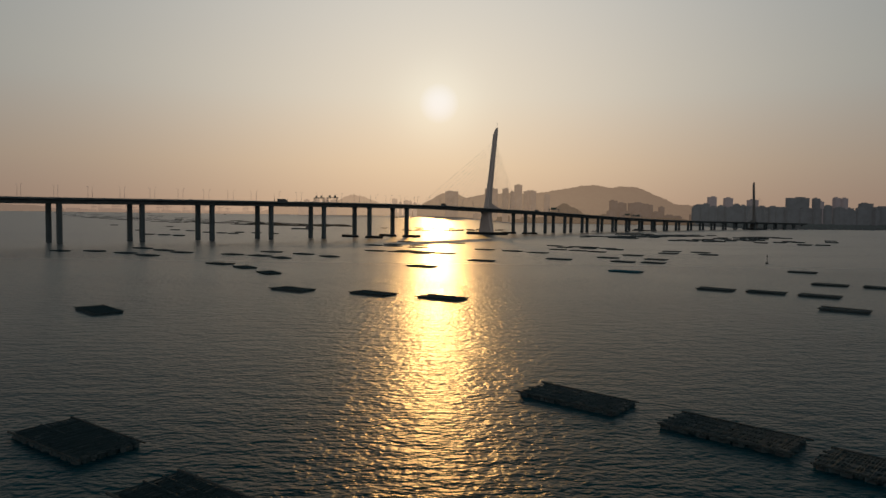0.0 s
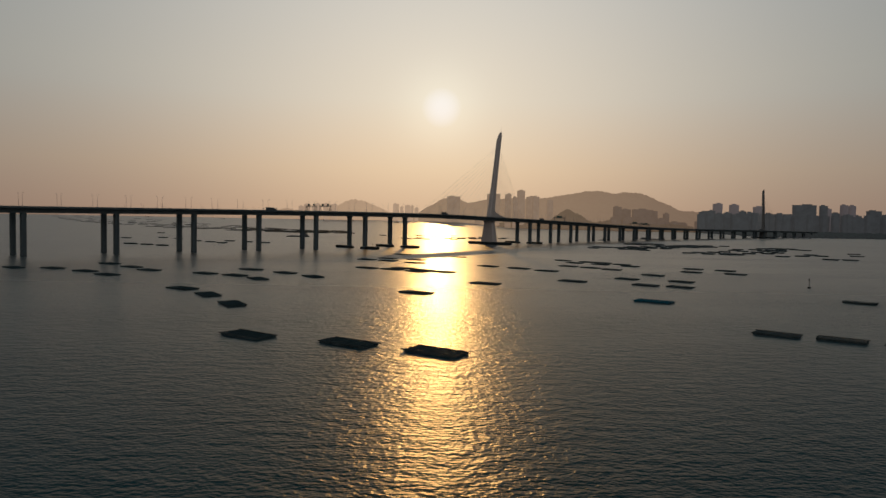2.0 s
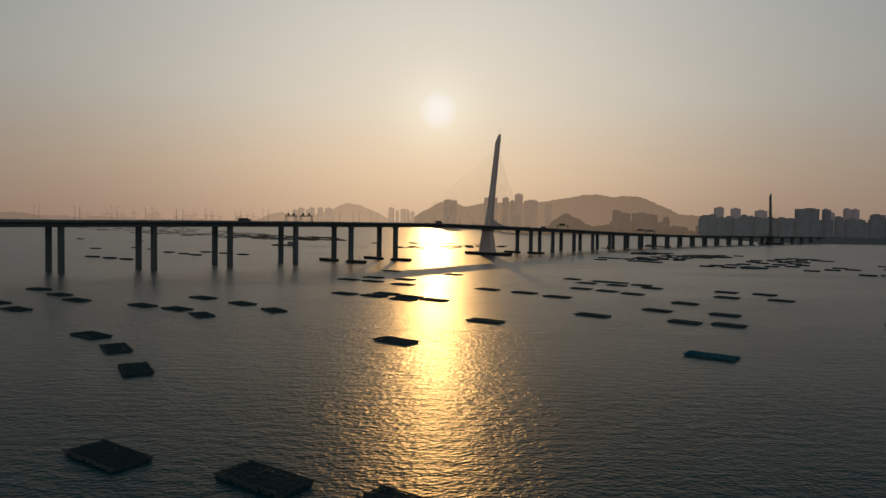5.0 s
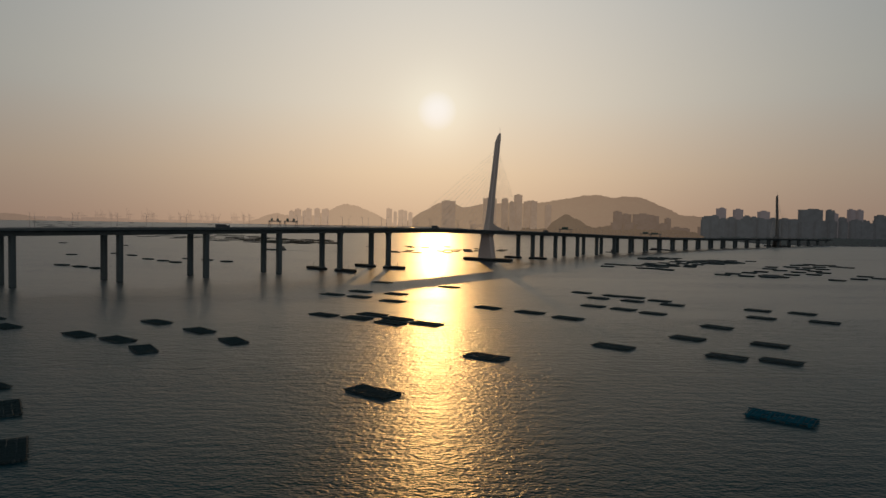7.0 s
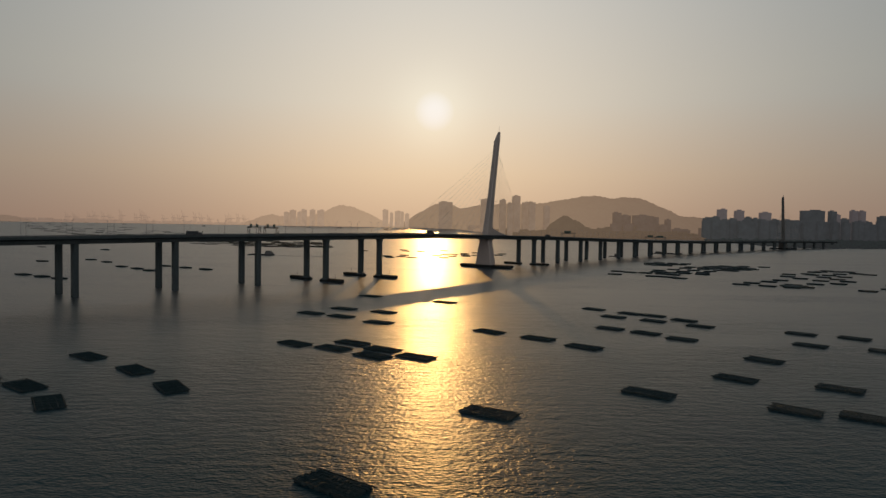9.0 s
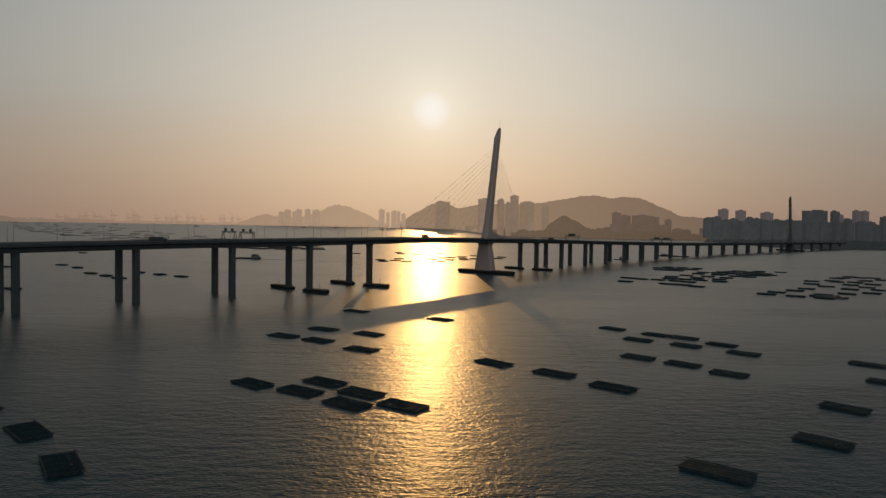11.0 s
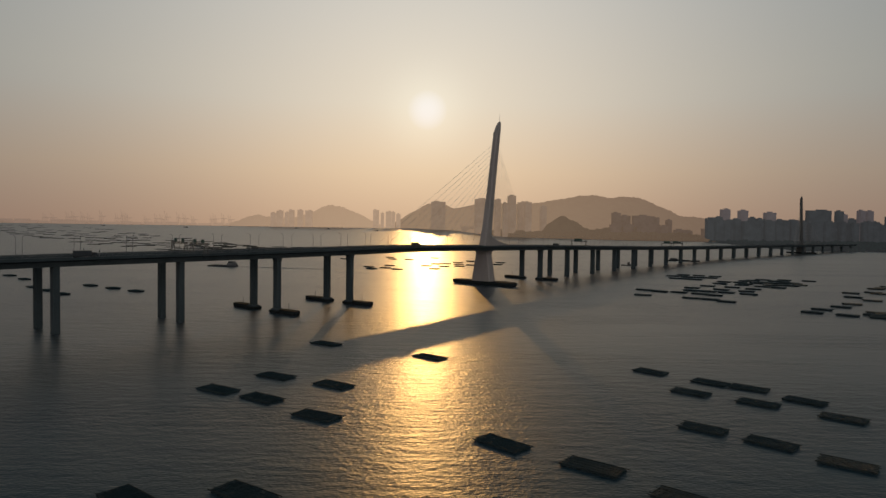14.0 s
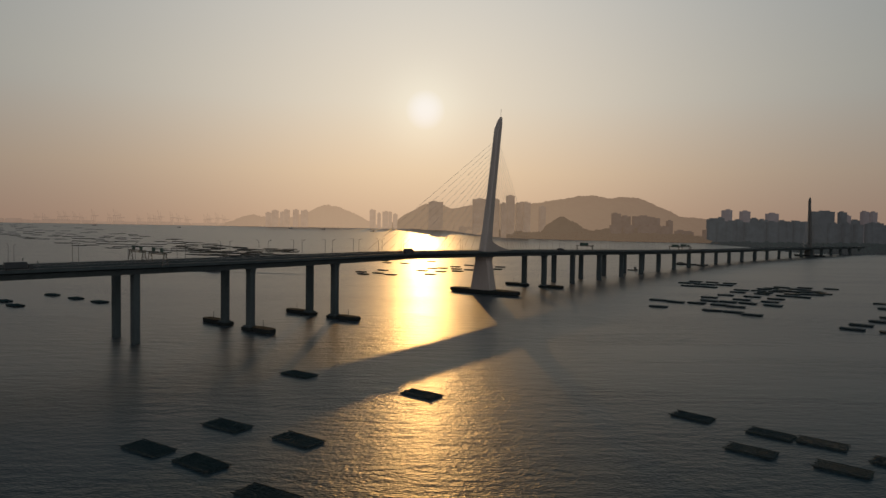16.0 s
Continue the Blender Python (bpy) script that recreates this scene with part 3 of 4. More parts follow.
def pylon(s, lean, top, k, mat):
    """A leaning tapered pylon on a flared leg, with a swept fin at its foot."""
    p, a = place(s, (0.5, 0.0))
    deck = p.z
    m = pose(p.x, p.y, 0, 0, 0, a)
    leg = [(12.5, 25, 3.0), (11.6, 22.5, 12), (10.6, 18.5, 26), (10.2, 15.5, deck - 4.5), (11.0, 16.6, deck - 1.6), (13.0, 19.5, deck + 0.5)]
    part("pylon_leg", loft(bmesh.new(), [[(x - 2.0, y, z) for x, y in rounded(u * k, v * k, 1.4)] for u, v, z in leg]), mat, bridge, m=m)
    rings, z0 = [], deck + 0.5
    for z, u, v in ((z0, 15.5, 9.4), (deck + 8, 13.4, 8.6), (deck + 24, 11.0, 7.6), (top * 0.55, 8.8, 6.8), (top * 0.8, 8.0, 6.2), (top * 0.93, 7.7, 6.0)):
        c = lean * (z - z0)
        rings.append([(c + x, y, z) for x, y in rounded(u * k, v * k, 1.1)])
    for z, u, v, sh in ((top * 0.955, 6.6, 5.6, 0.3), (top * 0.985, 4.0, 4.6, 1.6), (top, 1.8, 3.2, 2.7)):
        c = lean * (z - z0) + sh
        rings.append([(c + x, y, z + 0.9 * x) for x, y in rounded(u * k, v * k, 0.5)])
    part("pylon_shaft", loft(bmesh.new(), rings), mat, bridge, m=m)
    d = 1 if lean > 0 else -1
    prof = [(0, 0), (50, 0), (50, 1.4), (40, 3.0), (28, 5.4), (18, 8.0), (12, 10.0), (9, 11.8), (7, 14.5), (5.5, 18.0), (0, 18.0)]
    bm = bmesh.new()
    loft(bm, [[(d * u * k, side * (3.6 - 0.04 * u), deck + 3.6 + w * k) for u, w in prof] for side in (-1, 1)])
    part("fin", bm, mat, bridge, m=m)
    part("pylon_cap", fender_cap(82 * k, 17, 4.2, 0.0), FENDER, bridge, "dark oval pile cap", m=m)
    tip = lean * (top - z0) + 2.7
    part("lightning_rod", tube(bmesh.new(), (tip, 0, top - 1), (tip + 0.8, 0, top + 9), 0.16), STEEL, bridge, m=m)
    return m, z0


PM, PZ0 = pylon(S_PYLON, 0.165, 182.0, 1.0, PYLON_CONCRETE)
for i in range(12):
    z = 157.0 - 5.0 * i
    root = PM @ Vector((0.165 * (z - PZ0) - 3.5, 0, z))
    p, _ = place(S_PYLON - 186 + 14.5 * i, (0.5, 0.0), DECK_H - 0.2)
    part("cable", tube(bmesh.new(), root, p, 0.11, 6), CABLE, bridge)
    root = PM @ Vector((0.165 * (z - PZ0) + 3.5, 0, z))
    p, _ = place(S_PYLON + 98 - 5.6 * i, (0.5, 0.0), DECK_H - 0.2)
    part("cable", tube(bmesh.new(), root, p, 0.11, 6), CABLE, bridge)
S_FAR = near(1062, 2232) - 42
FM, FZ0 = pylon(S_FAR, -0.10, 152.0, 0.92, SHADED_CONCRETE)
for i in range(10):
    z = 130.0 - 5.5 * i
    for d, reach in ((-1, 60), (1, 150)):
        root = FM @ Vector((-0.10 * (z - FZ0) + d * 3, 0, z))
        p, _ = place(min(S_FAR + d * (reach - i * reach / 12), S_END - 1), (0.5, 0.0), DECK_H - 0.2)
        part("cable", tube(bmesh.new(), root, p, 0.11, 6), CABLE, bridge)


# ---- on the bridge ----
def lamp_post(m):
    t = thing("street_lamp", "slender grey street lamp on the bridge deck", "street lamp", "street lamps on the bridge", m)
    part("pole", tube(bmesh.new(), (0, 0, 0), (0, 0, 11.5), 0.16, 8, 0.09), STEEL, t)
    part("arm", tube(bmesh.new(), (0, 0, 11.4), (0, 2.2, 12.1), 0.08), STEEL, t)
    part("lamp_head", box(bmesh.new(), 0, 2.6, 12.0, 0.4, 1.1, 0.22, bevel=0.05), STEEL, t)
    return t


post = None
for s in np.arange(near(-446, 554), near(631, 1825), 30.0):
    if abs(s - S_PYLON) < 14:
        continue
    for off, turn in (((0, -9.2), 180), ((1, 9.2), 0)):
        p, a = place(s, off, DECK_H + 0.9)
        m = pose(p.x, p.y, p.z, 0, 0, a + turn)
        post = lamp_post(m) if post is None else copy_thing(post, m)


def gantry(s, off, boards, label, size=(3.4, 3.0), single=False):
    p, a = place(s, off, DECK_H + 0.05)
    t = thing("sign_gantry", label, "sign gantry", "sign gantries", pose(p.x, p.y, p.z, 0, 0, a))
    for y in (-10.2, 10.2):
        for d in (-1, 1):
            part("leg", tube(bmesh.new(), (d * 1.7, y, 0), (d * 0.45, y, 7.4), 0.26, 6), PALE_STEEL, t)
        bm = bmesh.new()
        for k in range(4):
            u, v = 1.7 - 1.25 * k / 4, 1.7 - 1.25 * (k + 1) / 4
            tube(bm, (-u, y, 7.4 * k / 4), (v, y, 7.4 * (k + 1) / 4), 0.10, 4)
            tube(bm, (-v, y, 7.4 * (k + 1) / 4), (v, y, 7.4 * (k + 1) / 4), 0.10, 4)
        part("leg_lattice", bm, PALE_STEEL, t)
        part("leg_bracket", box(bmesh.new(), 0, y * 0.93, -0.75, 4.2, 2.4, 0.7, bevel=0.08), CONCRETE, t)
    bm = bmesh.new()
    for dx in (-0.5, 0.5):
        for dz in (6.5, 7.6):
            tube(bm, (dx, -12.0, dz), (dx, 12.0, dz), 0.2)
    for i in range(17):
        y = -11.9 + i * 1.4
        for dx in (-0.5, 0.5):
            tube(bm, (dx, y, 6.5), (dx, y + 1.4, 7.6), 0.09, 4)
    part("truss", bm, PALE_STEEL, t)
    for y in boards:
        part("sign_board", box(bmesh.new(), 0, y, 7.0 if not single else 6.6, 0.5, *size, bevel=0.06), SIGN, t, "dark sign board")
    return t


S_A = near(-141, 880)
gantry(S_A + 12.5, 0.0, (-5.6, 5.6), "dark lattice gantry with two sign boxes over the deck")
gantry(S_A + 12.5, (1, 0.0), (-5.6, 5.6), "dark lattice gantry with two sign boxes over the deck")
gantry(near(222, 1330), 0.0, (1.0,), "dark portal gantry with one wide sign board", (11, 4), True)
gantry(near(440, 1603), 0.0, (1.0,), "dark portal gantry with one wide sign board", (11, 4), True)
gantry(near(470, 1640), 0.0, (-5.6, 5.6), "dark lattice gantry with two sign boxes over the deck")
gantry(near(515, 1694), (1, 0.0), (1.0,), "dark portal gantry with one wide sign board", (11, 4), True)


def truck(s, off, length, height, label):
    p, a = place(s, off, DECK_H + 0.055)
    t = thing("truck", label, "truck", "vehicles on the bridge", pose(p.x, p.y, p.z, 0, 0, a))
    part("chassis", box(bmesh.new(), 0, 0, 0.7, length, 2.2, 0.35, bevel=0.04), TYRE, t)
    part("cargo_box", box(bmesh.new(), -1.4, 0, 1.06, length - 3.2, 2.5, height - 1.06, bevel=0.08), TRUCK, t)
    cab = bmesh.new()
    prof = [(0, 0), (2.1, 0), (2.1, 1.1), (1.7, 2.1), (0, 2.2)]
    loft(cab, [[(length / 2 - 2.2 + u, w, 0.9 + v) for u, v in prof] for w in (-1.2, 1.2)])
    c = part("cab", cab, TRUCK, t)
    part("windscreen", box(bmesh.new(), length / 2 - 0.28, 0, 2.05, 0.12, 2.0, 0.75), GLASS_DARK, c)
    for x in (length / 2 - 1.2, -length / 2 + 1.2, -length / 2 + 2.5):
        for y in (-1.05, 1.05):
            part("wheel", tube(bmesh.new(), (x, y - 0.16, 0.5), (x, y + 0.16, 0.5), 0.5, 14), TYRE, t)


def car(s, off, label):
    p, a = place(s, off, DECK_H + 0.055)
    t = thing("car", label, "car", "vehicles on the bridge", pose(p.x, p.y, p.z, 0, 0, a))
    body = [(-2.2, 0.25), (2.2, 0.25), (2.25, 0.7), (1.2, 0.95), (-2.0, 1.0), (-2.25, 0.75)]
    part("body", loft(bmesh.new(), [[(u, w, v) for u, v in body] for w in (-0.9, 0.9)]), TRUCK, t)
    roof = [(1.1, 0.95), (0.4, 1.5), (-1.2, 1.52), (-1.9, 1.0)]
    part("cabin", loft(bmesh.new(), [[(u, w, v) for u, v in roof] for w in (-0.78, 0.78)]), GLASS_DARK, t)
    for x in (-1.4, 1.4):
        for y in (-0.82, 0.82):
            part("wheel", tube(bmesh.new(), (x, y - 0.1, 0.33), (x, y + 0.1, 0.33), 0.33, 12), TYRE, t)


def road_sign(s, off):
    p, a = place(s, off, DECK_H + 0.05)
    t = thing("road_sign", "small dark sign on a post by the bridge deck", "road sign", "road signs", pose(p.x, p.y, p.z, 0, 0, a))
    part("post", tube(bmesh.new(), (0, 0, 0), (0, 0, 3.6), 0.09, 6), STEEL, t)
    part("panel", box(bmesh.new(), 0, 0, 2.7, 0.15, 1.3, 1.5, bevel=0.04), SIGN, t)


road_sign(S_A - 46, (0, -8.8))
road_sign(S_A - 46, (1, -8.8))
truck(near(12, 1062), -3.5, 12, 4.5, "dark box truck driving on the bridge deck")
truck(near(-180, 840), -3.0, 13, 4.2, "dark container truck driving on the bridge deck")
truck(near(180, 1280), 2.0, 12, 3.8, "dark box truck driving on the bridge deck")
for x, y, off in ((35, 1093, 3), (-70, 956, (1, 1.0)), (270, 1392, 2), (-260, 753, 2.5), (390, 1540, 2)):
    car(near(x, y), off, "small dark car on the bridge deck")


# ---- oyster rafts ----
RL, RW = 16.2, 7.8


def shared(name, bm, mat):
    return mesh_from(name, bm, mat)


BEAM = shared("beam", tube(bmesh.new(), (-RL / 2 - 0.7, 0, 0), (RL / 2 + 0.7, 0, 0), 0.16, 6, 0.12), BAMBOO)
SLAT = shared("slat", tube(bmesh.new(), (0, -RW / 2 - 0.25, 0), (0, RW / 2 + 0.25, 0), 0.06, 5, 0.05), BAMBOO)
bm = bmesh.new()
bmesh.ops.create_cone(bm, cap_ends=True, segments=10, radius1=0.34, radius2=0.34, depth=1.0, matrix=pose(0, 0, 0, 0, 90, 0))
bmesh.ops.bevel(bm, geom=[e for e in bm.edges if abs(e.verts[0].co.x - e.verts[1].co.x) < 1e-4], offset=0.07, segments=1, affect="EDGES")
FLOAT = shared("float", bm, DRUM)
RAIL = BEAM.copy()
RAIL.materials[0] = BLEACHED_HAZY
RAIL_BLUE = BEAM.copy()
RAIL_BLUE.materials[0] = DRUM_BLUE
FLOAT_BLUE = FLOAT.copy()
FLOAT_BLUE.materials[0] = DRUM_BLUE


def raft_near(m, drum=FLOAT, label="dark bamboo oyster raft on drum floats, low in the water", seed=1):
    r = random.Random(seed)
    t = thing("oyster_raft", label, "raft", "oyster rafts", m)
    for y in (-RW / 2, -RW / 4, 0, RW / 4, RW / 2):
        part("beam", RAIL_BLUE if drum is not FLOAT else RAIL if abs(y) > 3 else BEAM, None, t, m=pose(r.uniform(-0.3, 0.3), y, (0.60 if abs(y) > 3 else 0.50) + r.uniform(-0.04, 0.04), 0, r.uniform(-0.4, 0.4), r.uniform(-0.6, 0.6)))
    if drum is not FLOAT:
        for i in range(13):
            for k in range(7):
                if r.random() < 0.8:
                    part("float", drum, None, t, m=pose(-RL / 2 + 0.7 + i * (RL - 1.4) / 12, -RW / 2 + 0.4 + k * (RW - 0.8) / 6, 0.55 + r.uniform(-0.05, 0.05), 0, 0, r.uniform(-12, 12)))
    n = 44 if drum is FLOAT else 6
    for i in range(n):
        x = -RL / 2 + RL * i / (n - 1)
        part("slat", SLAT, None, t, m=pose(x + r.uniform(-0.12, 0.12), r.uniform(-0.2, 0.2), 0.62 + r.uniform(-0.04, 0.04), r.uniform(-0.6, 0.6), 0, r.uniform(-2, 2)))
    for i in range(7):
        for y in (-RW / 2 + 0.2, 0.0, RW / 2 - 0.2):
            part("float", drum, None, t, m=pose(-RL / 2 + 0.8 + i * (RL - 1.6) / 6 + r.uniform(-0.3, 0.3), y, 0.02 + r.uniform(-0.05, 0.06), 0, 0, r.uniform(-6, 6)))
    # rows of hung lines under the slats make the raft dense from above
    bm = bmesh.new()
    for i in range(26):
        x = -RL / 2 + 0.3 + i * (RL - 0.6) / 25
        for k in range(9):
            box(bm, x + r.uniform(-0.15, 0.15), -RW / 2 + 0.5 + k * (RW - 1) / 8 + r.uniform(-0.2, 0.2), 0.02, r.uniform(0.5, 0.8), r.uniform(0.8, 1.1), r.uniform(0.40, 0.58), r.uniform(0, 90))
    tagged(part("oyster_mat", bm, BAMBOO, t, "bundled dark oyster lines"), kind="stuff")
    return t


def raft_far(m, pole=None):
    t = thing("oyster_raft", "dark bamboo oyster raft far out on the bay", "raft", "far oyster rafts", m)
    bm = bmesh.new()
    for y in (-RW / 2, -RW / 4, 0, RW / 4, RW / 2):
        tube(bm, (-RL / 2 - 0.6, y, 0.9), (RL / 2 + 0.6, y, 0.9), 0.2, 4)
    for i in range(18):
        x = -RL / 2 + RL * i / 17
        tube(bm, (x, -RW / 2 - 0.4, 1.15), (x, RW / 2 + 0.4, 1.15), 0.26, 4)
    tagged(part("frame", bm, pole or BAMBOO, t), kind="stuff")
    bm = bmesh.new()
    for i in range(9):
        for y in (-RW / 2 + 0.3, 0, RW / 2 - 0.3):
            box(bm, -RL / 2 + 0.9 + i * (RL - 1.8) / 8, y, 0.0, 1.3, 0.8, 0.75, bevel=0.1)
    tagged(part("pontoon", bm, DRUM, t), kind="stuff")
    return t


# x, y, heading
NEAR = [(23.7, 153.2, -41), (41, 137, -44), (-43.7, 131.7, -35), (-97.7, 244.1, -45), (54, 122, -46), (-22, 113, -36), (-54.3, 305, -34), (-22.4, 294.7, -34), (3, 283.6, -34),
        (116.0, 322.5, -36), (132, 313.3, -36), (147, 301.9, -38), (132.5, 262.1, -38), (204.6, 420.1, -37), (177.6, 347.4, -36), (193.9, 335.9, -38), (-8.1, 433.3, -38), (29.9, 489.1, -33)]
MIDDLE = [(121.7, 742.8), (125.3, 705.7), (140.6, 722.8), (152.7, 713.1), (144.9, 690.1), (164.7, 693.5), (165.3, 670.6), (110.5, 658), (125.6, 643.4), (138.2, 625.3), (65.2, 622.3), (42.3, 641.8),
          (82.9, 600.4), (85.7, 515), (126, 538.6), (154.5, 574.1), (210.4, 647.2), (195.7, 612.2), (231.2, 634.4), (223.4, 597.3), (156.5, 524.1), (125.2, 495.3), (142.8, 487.7)]
CENTRE = [(-35.4, 806.3), (20.9, 772.5), (-62.3, 704.5), (-45.2, 728.1), (-42.3, 692.2), (-18.4, 713.6), (-18, 669.4), (-50.8, 599.8), (-31.3, 589.6), (-24.6, 603.2), (-9.4, 587.7), (-12.6, 573.4),
          (5.8, 571.8), (-127.2, 564.8), (-97.8, 541.0, -44), (-74.6, 515.6, -55), (-122.9, 515.2), (-103.3, 494.9, -56), (-145.2, 526.5)]
WESTERN = [(-240.6, 597.4), (-211.9, 569.6), (-188.7, 544.6), (-254.2, 547.2), (-222.6, 529.1), (-196.7, 505), (-124.5, 435.0), (-103.2, 410.3, -56), (-82.0, 378.2, -59), (-279, 546)]
BEYOND = [(-392, 957.1), (-362.3, 937.3), (-335.1, 918.4), (-458.2, 1218), (-415.2, 1173.5), (-357.5, 1091.2), (-326.5, 1062), (-300.4, 1034.2), (-314.6, 1112.5), (-280.7, 1087.7), (-249.1, 1064.3),
          (-497.7, 1171.2), (-755.3, 1614.2), (-591.9, 1530.7)]
EASTERN = [(245.8, 1134.1), (257.1, 1119), (227.9, 1081.8), (274.2, 1111.9), (308.3, 1163.5), (294.9, 1132.4), (309.5, 1124.6), (289.9, 1098.4), (299.6, 1086.9), (265.6, 1058.4), (279.3, 1048.8), (287, 1032.2),
           (364.3, 1220.6), (335.9, 1188.1), (333.1, 1146.2), (357.5, 1174.4), (324, 1114.9), (352.1, 1129.2), (339.5, 1099.2), (372, 1155.5), (383.1, 1205.2), (409.9, 1175.2), (397.6, 1187.2), (381.4, 1247.8), (397.4, 1240.2), (500.9, 1273.5)]
CLUSTER = [(414.7, 1262.1), (447.8, 1287.2), (413.2, 1232.8), (430.5, 1247.7), (453.9, 1263.9), (475.4, 1283.9), (447.1, 1234.1), (458.3, 1229.3), (350.3, 1333.7), (374.3, 1358.1), (391.5, 1348.1), (407.6, 1334.2),
           (363.4, 1316), (338.3, 1293.7), (358.6, 1278.5), (387.4, 1308)]
FAR_EAST = [(323.7, 961.8), (343.4, 981.5), (370.8, 1000), (342.1, 945.9), (394.8, 1022.4), (458.1, 1123.2), (434.5, 1082.1), (433.4, 1052.6), (521.4, 1176.4), (554.4, 1205.3), (484.9, 1118.9), (474.6, 1076.7),
            (502.6, 1113), (439.8, 1022.7), (473.6, 1047.7), (505.8, 1086.6), (573.7, 1187.2), (561.9, 1153.5), (567.9, 1134.9), (406.6, 975.1), (435.8, 983.1), (465.8, 1016), (360.2, 933.7), (374.4, 935.8), (449.4, 924), (482, 964.7), (479.9, 936.5), (567.6, 1012.2), (439, 846), (458.5, 842), (415, 904.3), (529.4, 944.3)]
PACKED = [(429.0, 1272.8), (449.4, 1286.8), (453.9, 1267.5), (424.0, 1243.0), (433.7, 1235.4), (458.6, 1258.7), (461.2, 1240.3), (416.4, 1205.9), (430.3, 1208.2), (439.6, 1201.3), (455.4, 1212.5), (394.2, 1219.5), (365.1, 948.8), (362.3, 936.3), (375.7, 950.0), (376.7, 962.8), (518.3, 1173.6), (533.9, 1184.0), (487.3, 1131.9), (557.2, 1187.7), (531.4, 1138.5), (361.2, 1334.9), (373.1, 1314.7), (390.8, 1307.2), (347.4, 1288.2)]
BEHIND_SPAN = [(-130.5, 1659.7), (-67.8, 1447.4), (-60.8, 1406.3), (-42.7, 1430.4), (-39.6, 1487.6), (-24, 1402.8), (-44.3, 1671.8), (-13.4, 1662.4), (-51.7, 1732.1), (33.8, 1726), (18.3, 1487), (33.5, 1540.1),
               (45.2, 1474.6), (29.9, 1417.4), (50.1, 1550), (71.9, 1589.2), (70.7, 1534.7), (70.4, 1485.3), (97.3, 1631.9), (90.7, 1519.5), (134.6, 1541.1), (146.3, 1598.1)]



def size(k):
    """A smaller raft of the same make."""
    return Matrix.Diagonal((k, 0.5 + 0.5 * k, 1, 1))


rng = random.Random(21)
models = [raft_near(pose(*NEAR[i][:2], 0, 0, 0, NEAR[i][2]), seed=i + 1) for i in range(3)]
for i, (x, y, a) in enumerate(NEAR[3:]):
    copy_thing(models[i % 3], pose(x, y, 0, 0, 0, a) @ size(0.82 if x > 90 else 1.0))
raft_near(pose(103.4, 411.5, 0, 0, 0, -38), FLOAT_BLUE, "oyster raft crowded with bright blue drum floats", 5)
for i, (x, y, *heading) in enumerate(MIDDLE + CENTRE + WESTERN):
    a = heading[0] if heading else (-43 if x > 30 else -36) + rng.uniform(-4, 4)
    copy_thing(models[i % 3], pose(x, y, 0, 0, 0, a + (180 if rng.random() < 0.5 else 0)) @ size(0.86 if x > 100 else 1.0))
far = None
for i, (x, y) in enumerate(BEYOND + EASTERN + CLUSTER + FAR_EAST + PACKED + BEHIND_SPAN):
    m = pose(x, y, 0, 0, 0, -36 + rng.uniform(-6, 6))
    m = m @ size(0.92) if far else m
    if far is None:
        far = raft_far(m)
    else:
        copy_thing(far, m)
# the wide field beyond the bridge: long strings of rafts in ragged rows between two bounds
FIELD_FAR = [(-2650, 4600), (-1800, 4050), (-853, 2816), (-470, 2269), (-290, 2150)]
FIELD_NEAR = [(-1531, 2990), (-830, 2200), (-460, 1860), (-340, 1803), (-216, 1838)]
# Poles paler than on the other rafts: distance haze put into the colour.
string = raft_far(pose(-1200, 2900, sea_level(-1200, 2900), 0, 0, -4) @ Matrix.Diagonal((2.2, 1, 1, 1)), BLEACHED_HAZY)
for row in range(9):
    for k in range(26):
        u, v = (k + rng.uniform(-0.4, 0.4)) / 6.5, (row + rng.uniform(-0.4, 0.4)) / 8
        i = max(0, min(3, int(u)))
        f = u - i
        q = [Vector(t[i]).lerp(Vector(t[i + 1]), f) for t in (FIELD_NEAR, FIELD_FAR)]
        n, m = q[0].length, q[1].length
        d = 1 / (1 / n + (1 / m - 1 / n) * v)
        p = q[0].lerp(q[1], (d - n) / (m - n))
        if rng.random() < 0.72 and p.y < 4600:
            copy_thing(string, pose(p.x, p.y, sea_level(p.x, p.y), 0, 0, -6 + rng.uniform(-9, 9)))


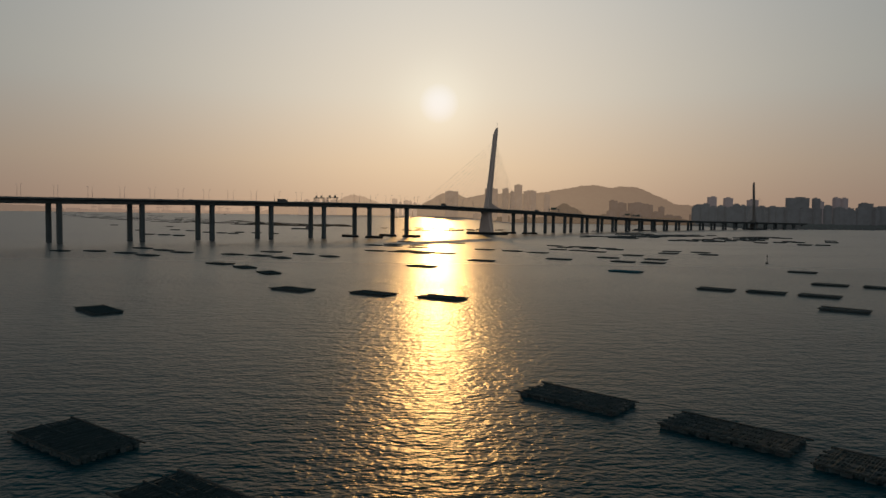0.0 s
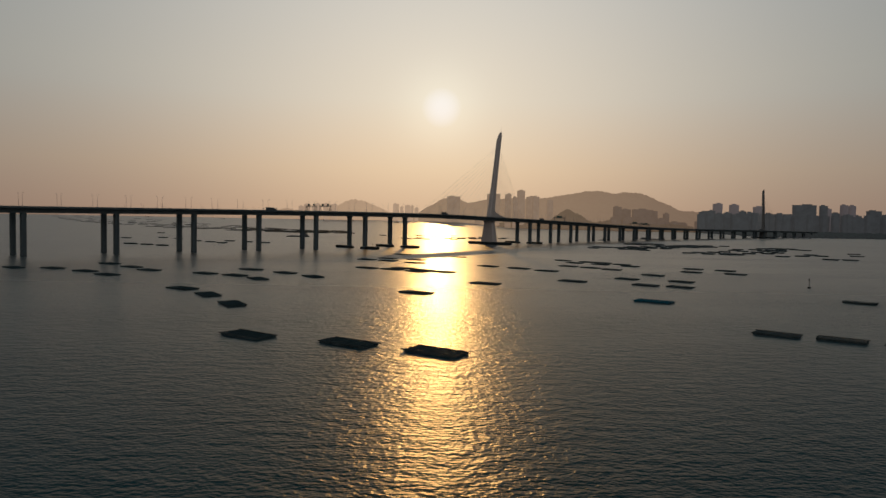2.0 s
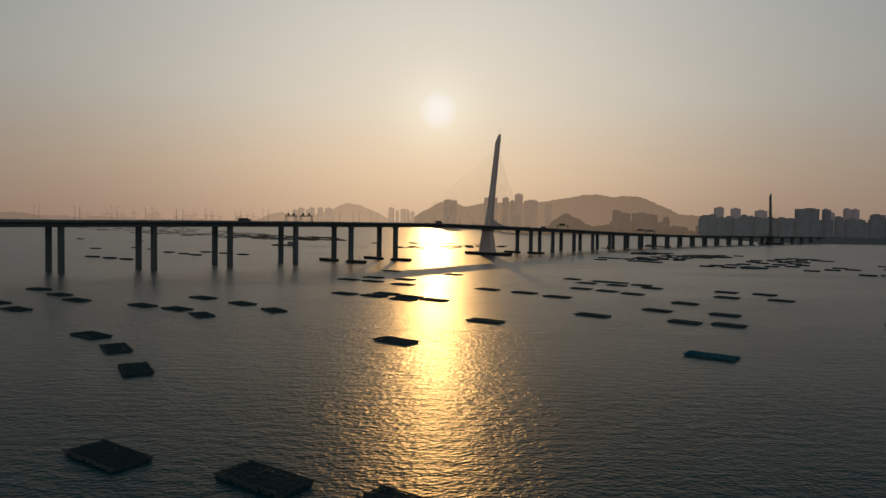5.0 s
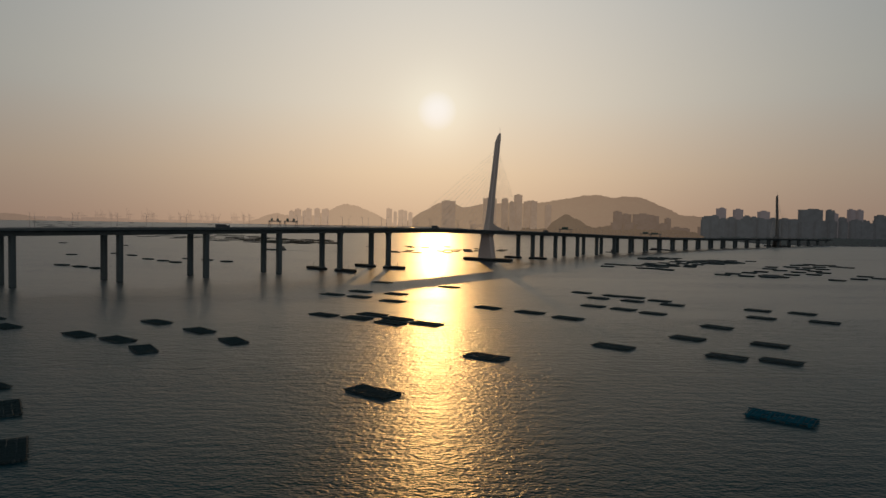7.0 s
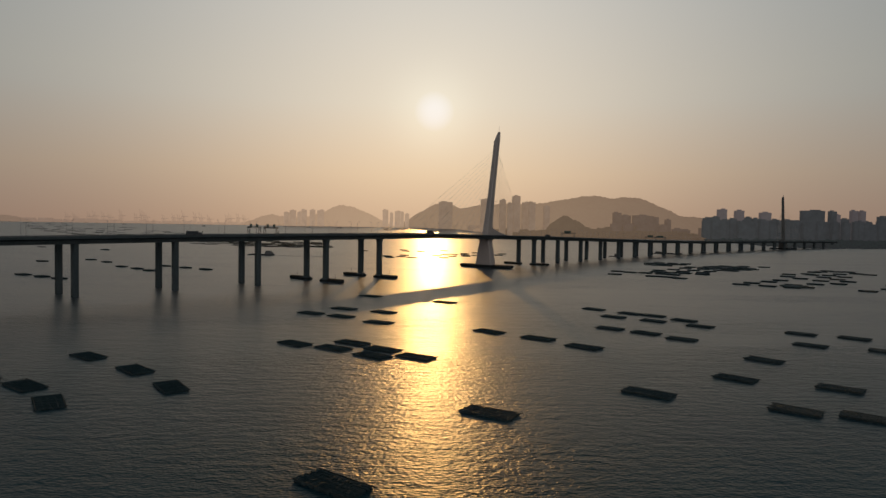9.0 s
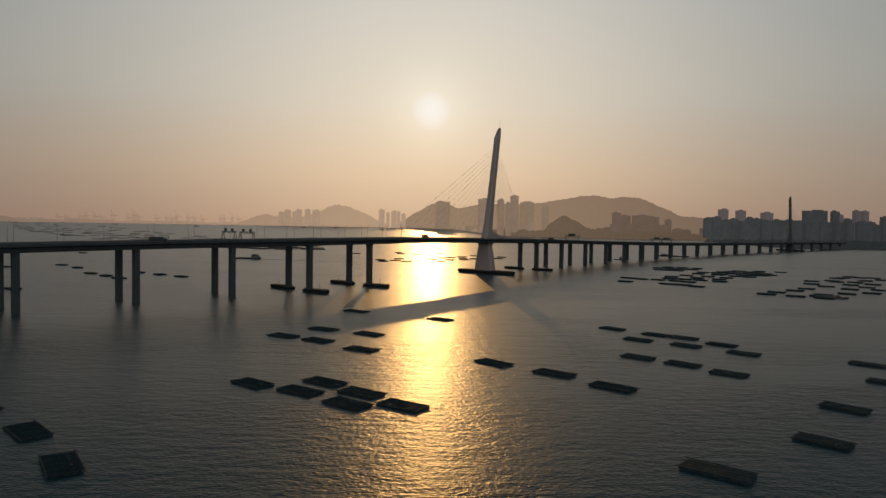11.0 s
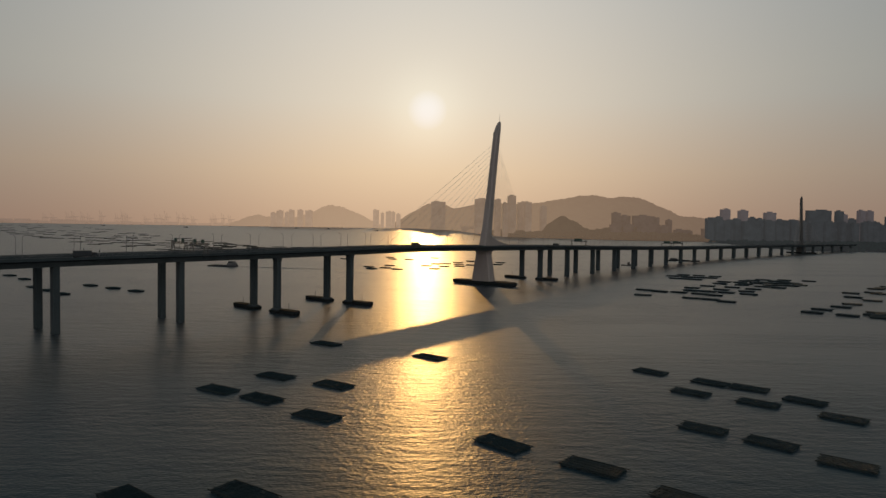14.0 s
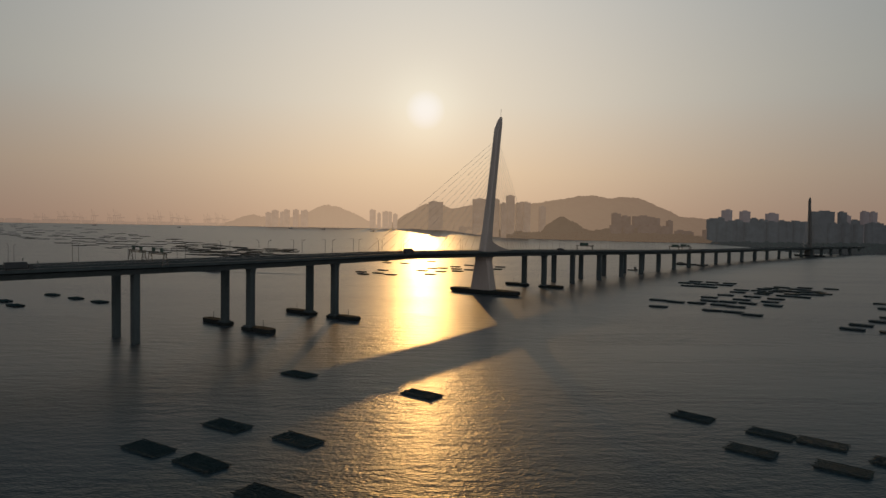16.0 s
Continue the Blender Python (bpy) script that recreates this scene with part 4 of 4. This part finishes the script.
# ---- boats and marker ----
def boat(x, y, a, length, label, cabin_at=0.25, cabin_h=4.0):
    t = thing("work_boat", label, "boat", "boats", pose(x, y, sea_level(x, y), 0, 0, a))
    bm = bmesh.new()
    rings = []
    for u, w, low in ((-0.5, 0.7, 0.1), (-0.45, 0.95, -0.6), (-0.2, 1.0, -0.8), (0.2, 1.0, -0.8), (0.4, 0.7, -0.6), (0.5, 0.08, 0.4)):
        hw = length * 0.13 * w
        up = 1.5 + (0.9 if u > 0.35 else 0)
        rings.append([(u * length, -hw, up), (u * length, -hw * 0.75, low), (u * length, hw * 0.75, low), (u * length, hw, up)])
    part("hull", loft(bm, rings), HULL, t)
    if length < 20:
        part("cabin", box(bmesh.new(), cabin_at * length, 0, 1.5, length * 0.24, length * 0.17, cabin_h, bevel=0.2), CABIN, t)
        part("roof", box(bmesh.new(), cabin_at * length, 0, 1.5 + cabin_h, length * 0.28, length * 0.2, 0.25, bevel=0.05), HULL, t)
    else:
        x, w = cabin_at * length, length * 0.19
        side = [(-0.13, 0), (0.13, 0), (0.12, 0.6), (0.075, 0.66), (0.06, 1.0), (-0.09, 1.0), (-0.105, 0.62), (-0.13, 0.58)]
        part("cabin", loft(bmesh.new(), [[(x + u * length, y, 1.5 + v * cabin_h) for u, v in side] for y in (-w / 2, w / 2)]), CABIN, t)
        part("roof", box(bmesh.new(), x - 0.015 * length, 0, 1.5 + cabin_h, length * 0.17, w * 1.05, 0.25, bevel=0.05), HULL, t)
        part("window_band", box(bmesh.new(), x - 0.015 * length, 0, 1.5 + cabin_h * 0.74, length * 0.158, w * 1.02, cabin_h * 0.14), GLASS_DARK, t, "dark wheelhouse windows")
        part("funnel", tube(bmesh.new(), (x - 0.11 * length, 0, 1.5), (x - 0.115 * length, 0, 1.9 + cabin_h), 0.7, 10, 0.55), HULL, t)
        part("bulwark", box(bmesh.new(), -0.12 * length, length * 0.125, 1.4, length * 0.6, 0.25, 0.8), HULL, t)
        part("bulwark", box(bmesh.new(), -0.12 * length, -length * 0.125, 1.4, length * 0.6, 0.25, 0.8), HULL, t)
        part("deck_gear", box(bmesh.new(), -0.22 * length, 0, 1.4, length * 0.22, length * 0.14, 1.3, bevel=0.2), CABIN, t)
    part("mast", tube(bmesh.new(), (cabin_at * length, 0, 1.7 + cabin_h), (cabin_at * length, 0, 5.0 + cabin_h), 0.1), STEEL, t)


def wake(x, y, a, length):
    """Two low foam ridges and churned water astern of a boat under way."""
    r = random.Random(3)
    bm = bmesh.new()
    for side in (-1, 0, 1):
        rings = []
        for i in range(26):
            u = i / 25
            w, h = (0.9 + 2.4 * u) * (1.2 if side == 0 else 0.8), 0.32 * (1 - u) + 0.06
            c = side * (1.5 + 13 * u) + r.uniform(-0.5, 0.5)
            rings.append([(u * length, c - w, 0.0), (u * length, c - w * 0.4, h * r.uniform(0.6, 1)), (u * length, c + w * 0.4, h * r.uniform(0.6, 1)), (u * length, c + w, 0.0)])
        loft(bm, rings)
    ob = new("boat_wake", mesh_from("boat_wake", bm, FOAM))
    ob.matrix_basis = pose(x, y, 0, 0, 0, a)
    tagged(ob, "pale foam wake trailing behind a moving boat", "wake", kind="stuff")


boat(-278, 1425, -10, 46, "dark work boat with a square cabin towing gear", 0.3, 6.0)
wake(-254, 1420, -14, 190)
boat(522, 1742, -30, 60, "dark low barge moored beside the bridge columns", -0.3, 3.0)
boat(356, 1566, -20, 16, "small dark boat by the bridge columns")
for x, y in ((-1360, 4300), (-760, 4420), (-560, 4350), (-260, 4100), (-1900, 4450)):
    boat(x, y, rng.uniform(-20, 20), 26, "tiny dark boat far out on the bay")

t = thing("channel_marker", "thin dark channel marker post on a float", "marker", m=pose(222, 496, 0))
part("float_base", tube(bmesh.new(), (0, 0, -0.5), (0, 0, 0.8), 1.0, 12), DRUM, t)
part("post", tube(bmesh.new(), (0, 0, 0.8), (0, 0, 5.0), 0.22, 8), STEEL, t)
part("top_mark", tube(bmesh.new(), (0, 0, 4.6), (0, 0, 5.8), 0.5, 8, 0.15), DRUM, t)
